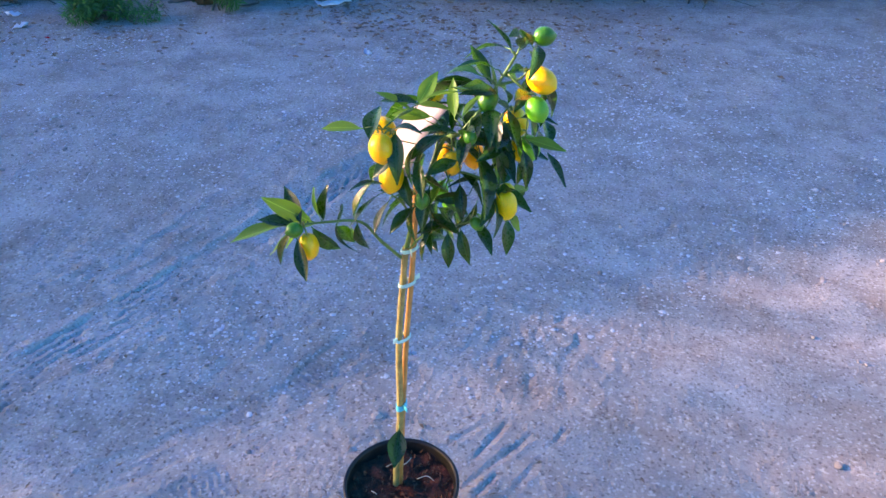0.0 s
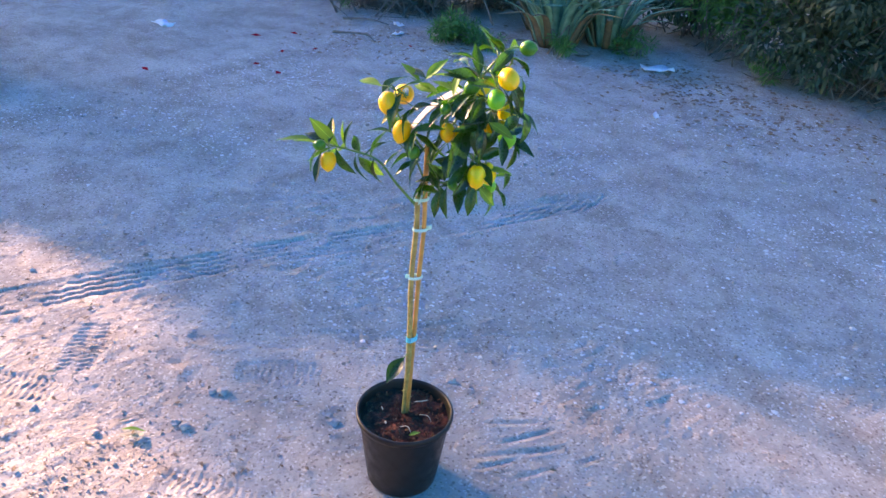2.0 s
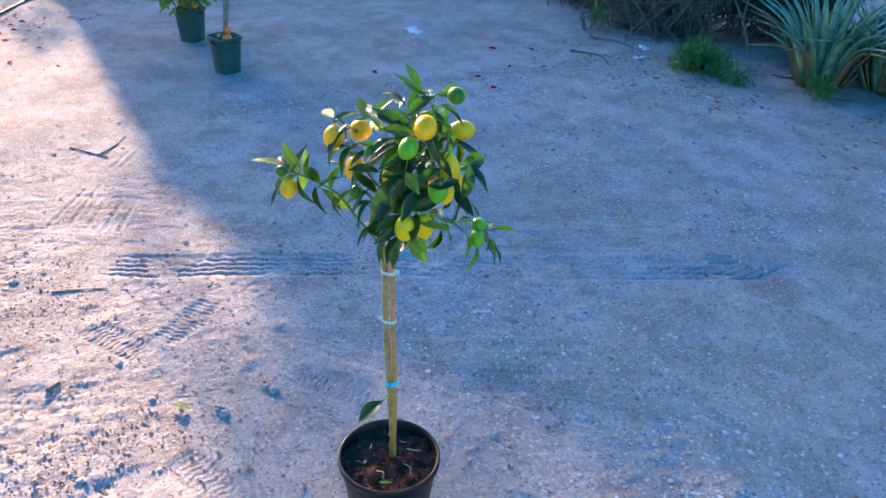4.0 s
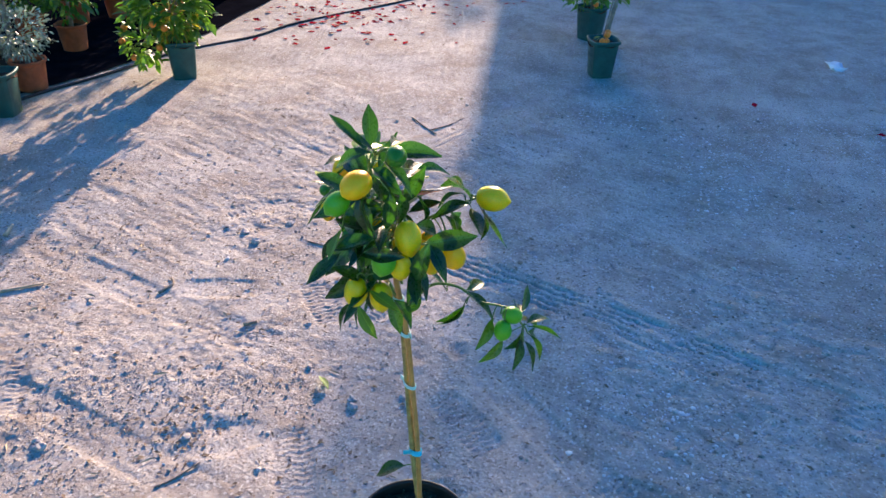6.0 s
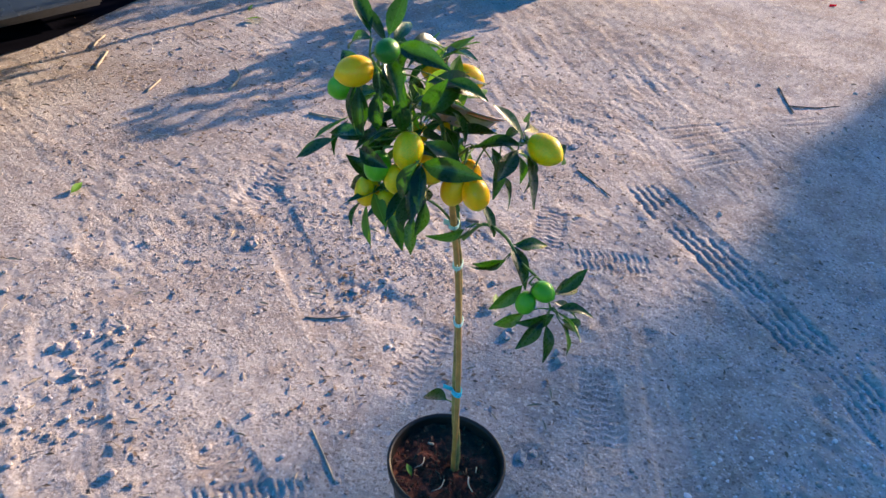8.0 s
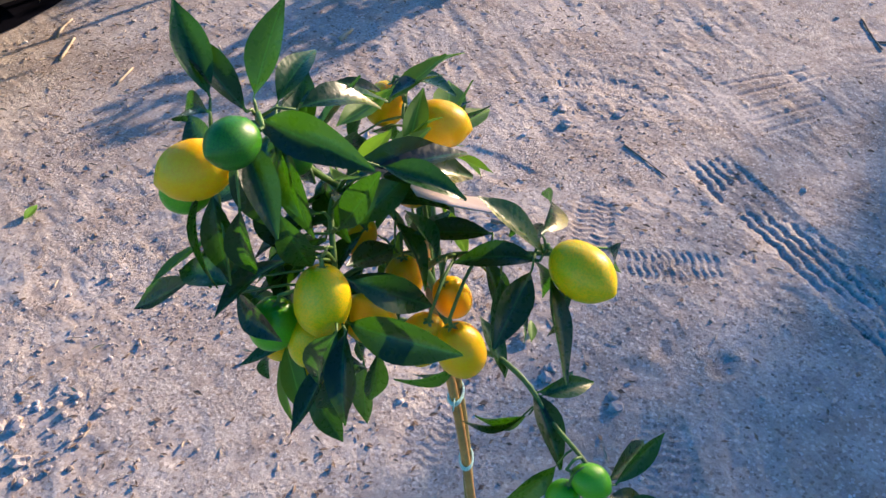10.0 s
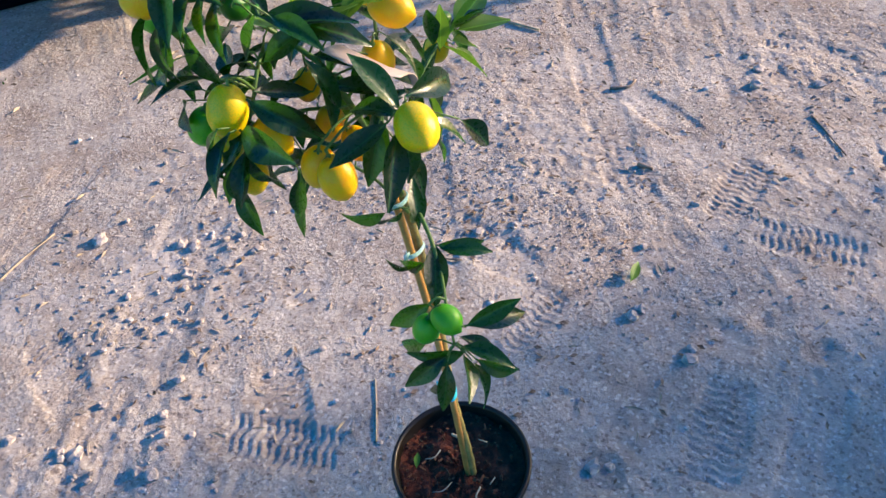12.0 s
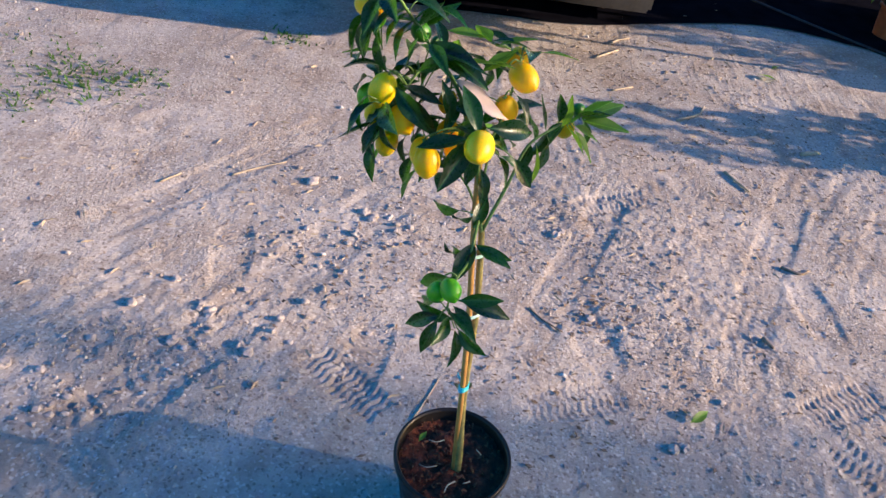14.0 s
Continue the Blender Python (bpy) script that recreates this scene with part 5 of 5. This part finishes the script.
# ---- weed mat, hose and cart ----
M_MAT = plain("woven_ground_cloth", (0.006, 0.006, 0.009), 1.0, vary=0.4, scale=8, bump=0.3, spec=0.0)
EDGE = [(1.1, -2.74), (0.2, -2.76), (-0.36, -2.79), (-0.84, -2.93), (-1.42, -3.10), (-1.85, -3.02), (-2.33, -2.82), (-2.80, -2.62), (-3.15, -2.40), (-3.70, -2.24), (-4.15, -2.08), (-4.64, -2.02), (-5.15, -1.93), (-5.60, -1.95), (-7.2, -2.3)]
line = curve_points([(x, y, 0) for x, y in EDGE], 6)
bm = bmesh.new()
rows = []
for p in line:
    row = []
    for k in range(15):
        q = p.lerp(Vector((p.x * 0.9 - 1.0, -7.0, 0)), (k / 14) ** 1.6)
        row.append(bm.verts.new((q.x, q.y, float(ground_height(q.x, q.y)) + 0.007)))
    rows.append(row)
for a, b in zip(rows, rows[1:]):
    for k in range(14):
        bm.faces.new((a[k], a[k + 1], b[k + 1], b[k]))
bmesh.ops.recalc_face_normals(bm, faces=bm.faces)
tagged(part("ground_cloth", bm, M_MAT), "black woven weed cloth laid under the pots", "ground cloth")

M_HOSE = plain("black_hose", (0.020, 0.014, 0.016), 0.6, vary=0.3, scale=20, bump=0.1)
hose = [(-1.3, -3.6), (-1.85, -3.10), (-2.33, -2.74), (-2.80, -2.53), (-3.13, -2.33), (-3.64, -2.13), (-4.10, -1.74), (-4.52, -1.53), (-5.43, -0.80), (-6.0, -0.47), (-7.2, 0.15)]
pts = curve_points([(x, y, float(ground_height(x, y)) + 0.008) for x, y in hose], 8)
tagged(part("irrigation_hose", tube(pts, 0.009, 0.009, 8), M_HOSE), "black irrigation hose lying on the dirt", "hose")

M_STEEL = plain("galvanised_steel", (0.42, 0.43, 0.44), 0.4, 0.8, vary=0.2, scale=15, bump=0.1)
M_TYRE = plain("rubber", (0.015, 0.015, 0.016), 0.8, vary=0.3, scale=20, bump=0.2)
cart = tagged(empty("plant_cart", (-2.62, -3.02, 0)), "galvanised steel plant cart with flat shelves", "cart")
cart.rotation_euler = (0, 0, radians(165))
part("deck", box((-0.55, -0.05, 0.17), (0.55, 0.50, 0.20), bevel=0.006), M_STEEL, cart)
for x, y in ((-0.52, -0.02), (0.52, -0.02), (-0.52, 0.47), (0.52, 0.47)):
    part("post", box((x - 0.014, y - 0.014, 0.20), (x + 0.014, y + 0.014, 1.30), bevel=0.003), M_STEEL, cart)
    bm = lathe([(0.02, -0.016), (0.055, -0.016), (0.06, -0.008), (0.06, 0.008), (0.055, 0.016), (0.02, 0.016)], 24)
    bm.transform(pose(x * 0.9, y * 0.9 + 0.02, 0.062, 90, 0, 0))
    part("wheel", bm, M_TYRE, cart)
    part("fork", box((x * 0.9 - 0.02, y * 0.9 - 0.002, 0.07), (x * 0.9 + 0.02, y * 0.9 + 0.042, 0.172), bevel=0.004), M_STEEL, cart)
# Unseen solid boards, added so that the cart casts a fuller shadow.
for z in (0.55, 0.95):
    part("shelf", box((-0.54, -0.04, z), (0.54, 0.49, z + 0.022), bevel=0.004), M_STEEL, cart)
for y in (0.0, 0.15, 0.30, 0.45):
    part("wire", tube([Vector((-0.52, y, 1.28)), Vector((0.52, y, 1.28))], 0.004, 0.004, 6), M_STEEL, cart)

# ---- a parked pickup ----
# Silver paint; shade and the sky's blue reflection are put into its base colour.
M_PAINT = plain("sky_tinted_silver", (0.10, 0.15, 0.20), 0.22, 0.7, vary=0.08, scale=3, bump=0.0)
M_DARKTRIM = plain("dark_trim", (0.02, 0.02, 0.022), 0.6, vary=0.3, scale=10, bump=0.1)
M_GLASS = Nodes("tinted_glass", 0.05).color((0.02, 0.025, 0.03)).mat
truck = tagged(empty("pickup_truck", (0.06, -2.15, 0)), "silver pickup truck with a rounded bumper parked on dirt", "truck")


def rounded_body(sections, n=16):
    """A long body through cross sections: (y, half width, bottom, top, corner)."""
    bm = bmesh.new()
    rings = []
    for y, half, lo, hi, r in sections:
        ring = []
        for cx, cz, a0 in ((half - r, hi - r, 0), (-half + r, hi - r, 90), (-half + r, lo + r, 180), (half - r, lo + r, 270)):
            for k in range(n // 4 + 1):
                a = radians(a0 + 90 * k / (n // 4))
                ring.append(bm.verts.new((cx + r * math.cos(a), y, cz + r * math.sin(a))))
        rings.append(ring)
    m = len(rings[0])
    for a, b in zip(rings, rings[1:]):
        for j in range(m):
            bm.faces.new((a[j], a[(j + 1) % m], b[(j + 1) % m], b[j]))
    bm.faces.new(rings[0])
    bm.faces.new(rings[-1][::-1])
    bmesh.ops.recalc_face_normals(bm, faces=bm.faces)
    return bm


bm = rounded_body([(0.0, 0.46, 0.43, 0.54, 0.05), (-0.01, 0.54, 0.40, 0.57, 0.06), (-0.06, 0.70, 0.39, 0.58, 0.07), (-0.16, 0.80, 0.39, 0.58, 0.07), (-0.30, 0.86, 0.39, 0.58, 0.06), (-0.55, 0.87, 0.39, 0.58, 0.06)])
bumper = part("rear_bumper", bm, M_PAINT, truck, "rounded silver rear bumper")
part("bumper_step", box((-0.36, -0.14, 0.580), (0.36, -0.03, 0.592), bevel=0.004), M_DARKTRIM, bumper)
part("tow_bracket", box((-0.86, -0.62, 0.24), (-0.62, -0.50, 0.30), bevel=0.01), M_STEEL, truck)
part("bed", rounded_body([(-0.26, 0.80, 0.60, 1.17, 0.05), (-0.30, 0.83, 0.59, 1.20, 0.05), (-2.05, 0.84, 0.59, 1.20, 0.05)]), M_PAINT, truck)
part("tailgate", box((-0.72, -0.255, 0.64), (0.72, -0.20, 1.16), bevel=0.02), M_PAINT, truck)
part("cab", rounded_body([(-2.07, 0.70, 0.56, 1.65, 0.12), (-2.25, 0.80, 0.54, 1.76, 0.14), (-3.4, 0.82, 0.54, 1.76, 0.14), (-3.85, 0.82, 0.54, 1.30, 0.10), (-5.0, 0.80, 0.54, 1.12, 0.12), (-5.15, 0.72, 0.56, 1.00, 0.10)]), M_PAINT, truck)
part("rear_window", box((-0.58, -2.068, 1.28), (0.58, -2.055, 1.58), bevel=0.003), M_GLASS, truck)
part("chassis", box((-0.845, -1.10, 0.07), (0.845, -0.72, 0.58), bevel=0.02), M_DARKTRIM, truck)
part("floor_pan", box((-0.70, -5.0, 0.16), (0.70, -1.12, 0.56), bevel=0.02), M_DARKTRIM, truck)
for sx in (-0.74, 0.74):
    for y in (-1.50, -4.35):
        bm = lathe([(0.20, -0.10), (0.31, -0.10), (0.345, -0.075), (0.35, 0.0), (0.345, 0.075), (0.31, 0.10), (0.20, 0.10)], 40)
        bm.transform(pose(sx, y, 0.345, 0, 90, 0))
        wheel = part("wheel", bm, M_TYRE, truck)
        bm = lathe([(0.05, -0.08), (0.205, -0.07), (0.205, 0.07), (0.05, 0.08)], 32)
        bm.transform(pose(sx, y, 0.345, 0, 90, 0))
        part("rim", bm, M_STEEL, wheel)

# ---- the planted edge across the yard ----
M_ALOE = plain("aloe_blade", (0.19, 0.35, 0.22), 0.5, vary=0.35, scale=14, bump=0.1)
M_ALOE_DRY = plain("dry_aloe_blade", (0.22, 0.14, 0.07), 0.8, vary=0.35, scale=14, bump=0.2)
M_DARK_LEAF = island_leaf("shrub_leaf", (0.018, 0.034, 0.020), (0.060, 0.092, 0.050), (0.10, 0.16, 0.06), 0.2, 0.6)
M_FERN = island_leaf("feathery_leaf", (0.02, 0.10, 0.03), (0.07, 0.24, 0.05), (0.10, 0.24, 0.04), 0.3, 0.55)
M_GREY_TWIG = plain("grey_twig", (0.15, 0.13, 0.115), 0.9, vary=0.35, scale=30, bump=0.3)


def aloe(x, y, size, count, seed):
    rng = random.Random(seed)
    ob = tagged(empty("aloe", (x, y, 0)), "clump of blue green aloe with tall pointed blades", "succulent", "aloes of the planted edge")
    for k in range(count):
        a, lean = k * 2.4 + rng.uniform(-0.3, 0.3), (0.15 + 0.95 * k / count) * rng.uniform(0.8, 1.2)
        h = size * rng.uniform(0.7, 1.05) * (1 - 0.25 * k / count)
        out = Vector((math.cos(a), math.sin(a), 0))
        root = out * 0.16 * size * (0.3 + k / count)
        pts = curve_points([root, root + out * h * lean * 0.35 + Vector((0, 0, h * 0.5)), root + out * h * lean + Vector((0, 0, h * (1 - lean * 0.35)))], 5)
        bm = bmesh.new()
        side = out.cross(Vector((0, 0, 1)))
        rings = []
        for n, p in enumerate(pts):
            t = n / (len(pts) - 1)
            w, th = 0.046 * size * (1 - t) ** 0.7 * (0.75 + 0.6 * t) + 0.002, 0.014 * size * (1 - t) + 0.0015
            nrm = (pts[min(n + 1, len(pts) - 1)] - pts[max(n - 1, 0)]).normalized().cross(side)
            rings.append([bm.verts.new(p + side * cx * w + nrm * cz * th) for cx, cz in ((-1, 0.5), (-0.5, -0.6), (0.5, -0.6), (1, 0.5), (0, 0.1))])
        for q, r in zip(rings, rings[1:]):
            for j in range(5):
                bm.faces.new((q[j], q[(j + 1) % 5], r[(j + 1) % 5], r[j]))
        bm.faces.new(rings[0][::-1])
        bm.faces.new(rings[-1])
        bmesh.ops.recalc_face_normals(bm, faces=bm.faces)
        dry = k > count * 0.78 and rng.random() < 0.6
        part("blade", bm, M_ALOE_DRY if dry else M_ALOE, ob, "dry brown blade" if dry else "")
    return ob


aloe(-1.90, 4.14, 0.80, 52, 1)
aloe(-1.62, 4.46, 0.76, 46, 2)
aloe(-2.18, 4.45, 0.66, 34, 3)
aloe(-1.90, 4.75, 0.70, 30, 4)


def shrub(x, y, radii, z, leaves, size, wide, mat, twigs, seed, label, lobes=7):
    """A shrub: a cage of twigs and several uneven masses of leaves."""
    rng = random.Random(seed)
    ob = tagged(empty("shrub", (x, y, 0)), label, "shrub", "shrubs of the planted edge")
    bm = bmesh.new()
    for _ in range(twigs):
        a, r = rng.uniform(0, 6.28), rng.uniform(0.5, 1.05)
        tip = Vector((math.cos(a) * radii[0] * r, math.sin(a) * radii[1] * r, z + radii[2] * rng.uniform(-0.9, 0.9)))
        root = Vector((rng.gauss(0, radii[0] * 0.3), rng.gauss(0, radii[1] * 0.3), 0.0))
        tube_into(bm, curve_points([root, root.lerp(tip, 0.5) + Vector((rng.gauss(0, 0.07), rng.gauss(0, 0.07), rng.gauss(0.04, 0.06))), tip], 4), rng.uniform(0.004, 0.009), 0.0015, 5)
    tagged(part("twig_tangle", bm, M_GREY_TWIG, ob, "tangle of grey dry twigs"), kind="stuff")
    spots = []
    for _ in range(lobes):
        a, r = rng.uniform(0, 6.28), rng.uniform(0.1, 0.75)
        spots.append(blob((math.cos(a) * radii[0] * r, math.sin(a) * radii[1] * r, z + rng.uniform(-0.45, 0.5) * radii[2]), [q * rng.uniform(0.35, 0.6) for q in radii]))
    verts, faces = crown_mesh(rng, leaves, lambda g: g.choice(spots)(g), size, wide)
    keep = [f for f in faces]
    verts = [(px, py, max(pz, 0.01)) for px, py, pz in verts]
    mesh_part("crown", verts, keep, mat, ob)
    return ob


DARK, TANGLE, FEATHER = "dense dark shrub with fine leaves and grey twigs", "sparse shrub of tangled dry grey twigs", "low feathery green plant on the dirt's edge"
shrub(0.20, 4.78, (0.85, 0.80, 0.55), 0.50, 11000, 0.070, 0.34, M_DARK_LEAF, 90, 1, DARK, 14)
shrub(1.35, 4.90, (0.95, 0.80, 0.55), 0.50, 10000, 0.070, 0.34, M_DARK_LEAF, 80, 2, DARK, 14)
shrub(2.75, 5.00, (0.95, 0.75, 0.50), 0.50, 4500, 0.065, 0.24, M_DARK_LEAF, 45, 3, DARK, 12)
shrub(-0.75, 5.00, (0.52, 0.58, 0.50), 0.46, 8000, 0.060, 0.24, M_FERN, 25, 4, "feathery bright green shrub beside dark ones", 12)
shrub(-2.45, 3.59, (0.21, 0.19, 0.12), 0.11, 1700, 0.060, 0.16, M_FERN, 10, 5, FEATHER, 10)
shrub(-3.45, 4.12, (0.78, 0.58, 0.40), 0.36, 2600, 0.055, 0.24, M_DARK_LEAF, 260, 6, TANGLE)
shrub(-3.00, 4.85, (0.90, 0.60, 0.52), 0.50, 7000, 0.075, 0.36, M_DARK_LEAF, 90, 7, DARK, 12)
shrub(-4.45, 4.30, (0.80, 0.65, 0.45), 0.44, 5000, 0.065, 0.30, M_DARK_LEAF, 150, 8, TANGLE, 10)
shrub(-6.00, 4.45, (0.95, 0.75, 0.50), 0.48, 3600, 0.065, 0.24, M_DARK_LEAF, 60, 9, DARK, 12)
shrub(-1.25, 5.40, (1.05, 0.60, 0.65), 0.64, 6500, 0.08, 0.36, M_DARK_LEAF, 60, 10, DARK, 12)
shrub(-2.12, 3.62, (0.14, 0.12, 0.07), 0.07, 300, 0.05, 0.14, M_FERN, 5, 12, FEATHER, 4)
shrub(-1.72, 3.88, (0.16, 0.14, 0.09), 0.08, 420, 0.05, 0.14, M_FERN, 5, 15, FEATHER, 4)
shrub(-1.35, 4.30, (0.20, 0.16, 0.12), 0.11, 500, 0.05, 0.16, M_FERN, 5, 16, FEATHER, 5)
shrub(-3.72, 3.66, (0.13, 0.12, 0.10), 0.10, 260, 0.05, 0.14, M_FERN, 5, 13, FEATHER, 4)
shrub(-0.42, 4.45, (0.16, 0.14, 0.12), 0.12, 420, 0.05, 0.14, M_FERN, 6, 14, FEATHER, 4)
for pts in ([(-2.42, 4.05, 0.06), (-2.62, 4.12, 0.28), (-2.95, 4.2, 0.55)], [(-2.60, 4.11, 0.26), (-2.66, 4.2, 0.50)], [(-3.45, 3.42, 0.01), (-3.2, 3.46, 0.04), (-3.05, 3.52, 0.02)], [(-3.6, 3.5, 0.02), (-3.5, 3.38, 0.10), (-3.3, 3.36, 0.03)], [(-2.15, 3.98, 0.01), (-1.95, 4.06, 0.02), (-1.80, 4.05, 0.01)], [(-3.20, 3.05, 0.01), (-2.95, 3.12, 0.03), (-2.80, 3.08, 0.01)]):
    tagged(part("dead_branch", tube(curve_points(pts, 5), 0.010, 0.004, 6, 0.1, 2), M_GREY_TWIG), "bare grey dead branch at the planted edge", "branch", "dead branches")

# ---- beyond the yard, unseen: a house and trees added to shade its far half ----
M_WALL = plain("stucco", (0.55, 0.50, 0.44), 0.9, scale=3)
M_ROOF = plain("roof_shingle", (0.16, 0.13, 0.12), 0.9, vary=0.4, scale=4, bump=0.4)
house = tagged(empty("house", (-20.0, 5.82, 0)), "unseen stucco house with a gambrel roof, added to shade the yard", "house")
# Roof profile is shaped to the wanted edge of the shade on the dirt.
EAVES, KNEE, RIDGE = (5.00, 5.21), (4.66, 5.72), (0.0, 7.84)
bm = bmesh.new()
prof = [(-EAVES[0], 0.0), (EAVES[0], 0.0), (EAVES[0], EAVES[1] - 0.1), (KNEE[0] - 0.04, KNEE[1] - 0.14), (0.0, RIDGE[1] - 0.14), (-KNEE[0] + 0.04, KNEE[1] - 0.14), (-EAVES[0], EAVES[1] - 0.1)]
ends = [[bm.verts.new((x, y, z)) for y, z in prof] for x in (-6.0, 0.0)]
bm.faces.new(ends[0][::-1])
bm.faces.new(ends[1])
for k in range(len(prof)):
    n = (k + 1) % len(prof)
    bm.faces.new((ends[0][k], ends[0][n], ends[1][n], ends[1][k]))
bmesh.ops.recalc_face_normals(bm, faces=bm.faces)
part("wall", bm, M_WALL, house, smooth=False)
for s in (-1, 1):
    for lo, hi in ((EAVES, KNEE), (KNEE, RIDGE)):
        bm = bmesh.new()
        vs = [bm.verts.new((x, s * q[0], q[1] + dz)) for dz in (-0.12, 0.0) for x, q in ((-6.2, lo), (0.1, lo), (0.1, hi), (-6.2, hi))]
        for q in ((0, 1, 2, 3), (7, 6, 5, 4), (0, 4, 5, 1), (1, 5, 6, 2), (2, 6, 7, 3), (3, 7, 4, 0)):
            bm.faces.new([vs[n] for n in q])
        bmesh.ops.recalc_face_normals(bm, faces=bm.faces)
        part("roof", bm, M_ROOF, house, smooth=False)
# Unseen tree, added; each crown is set where the dirt needs partial shade.
shade_tree = tagged(empty("tree", (-17.6, 1.36, 0)), "unseen leafy tree added to dapple the yard's light", "tree")
part("trunk", tube(curve_points([(0, 0, -0.05), (0.05, 0.02, 2.5), (0, -0.05, 4.6)], 6), 0.10, 0.05, 10), M_WOODY, shade_tree)
rng = random.Random(33)
for c in ((0, -0.55, 5.2), (0, -0.2, 5.3), (0.1, -0.5, 5.9), (0, -0.3, 6.2)):
    part("limb", tube(curve_points([(0, -0.05, 4.5), (0.05, c[1] * 0.5, 4.9), c], 4), 0.035, 0.008, 6), M_WOODY, shade_tree)
mesh_part("crown", *crown_mesh(rng, 640, blob((0, -0.50, 5.62), (0.6, 0.44, 0.80)), 0.10, 0.5), M_YARD_LEAF, shade_tree)
mesh_part("crown", *crown_mesh(rng, 200, blob((0, 0.08, 5.62), (0.5, 0.40, 0.45)), 0.10, 0.5), M_YARD_LEAF, shade_tree)
mesh_part("crown", *crown_mesh(rng, 420, blob((0, -1.0, 3.35), (0.45, 0.38, 0.62)), 0.10, 0.5), M_YARD_LEAF, shade_tree)
part("limb", tube(curve_points([(0, -0.02, 2.6), (0.03, -0.5, 3.0), (0, -1.0, 3.4)], 4), 0.04, 0.008, 6), M_WOODY, shade_tree)
mesh_part("crown", *crown_mesh(rng, 130, blob((0, -0.60, 4.85), (0.4, 0.34, 0.42)), 0.10, 0.5), M_YARD_LEAF, shade_tree)


def shade_edge_tree(x, y, lo, hi, leaves, seed):
    """A tall thin-crowned tree, unseen and added to blur the roof's shadow: its foliage thins out upwards and stands a
    little over the roof's slope from lo to hi.
    """
    rng = random.Random(seed)
    ob = tagged(empty("tree", (x, y, 0)), "unseen tree with a thin airy crown, added to soften the shade's edge", "tree", "trees by the house")
    over = lambda q: 5.72 + 0.455 * (q - 1.14) - 0.296 * (x + 20.0)
    top = over(y) + 0.3
    part("trunk", tube(curve_points([(0, 0, -0.05), (0.06, 0.03, top * 0.45), (0.0, 0.0, top - 0.7)], 6), 0.11, 0.035, 10), M_WOODY, ob)
    for k in range(6):
        q = lo + (hi - lo) * (k + 0.5) / 6
        part("limb", tube(curve_points([(0, 0, top - 1.5 + 0.1 * k), (0.05, (q - y) * 0.5, over(q) - 0.55), (0.0, q - y, over(q) + 0.05)], 4), 0.025, 0.005, 6), M_WOODY, ob)

    def place(g):
        q = g.uniform(lo, hi)
        z = over(q) - 0.35 + 1.05 * g.random() ** 1.7 + 0.22 * noise.noise((q * 1.3, seed, 0.0))
        return Vector((g.gauss(0, 0.25), q - y, z)), Vector((g.gauss(0, 1), g.gauss(0, 1), g.gauss(0, 1))).normalized()

    mesh_part("crown", *crown_mesh(rng, leaves, place, 0.09, 0.5), M_YARD_LEAF, ob)


# Two added, unseen trees that turn the roof's hard shadow edge into a gradient.
shade_edge_tree(-18.6, 1.85, 0.95, 2.75, 2300, 41)
shade_edge_tree(-18.9, 3.60, 2.65, 4.50, 2200, 42)
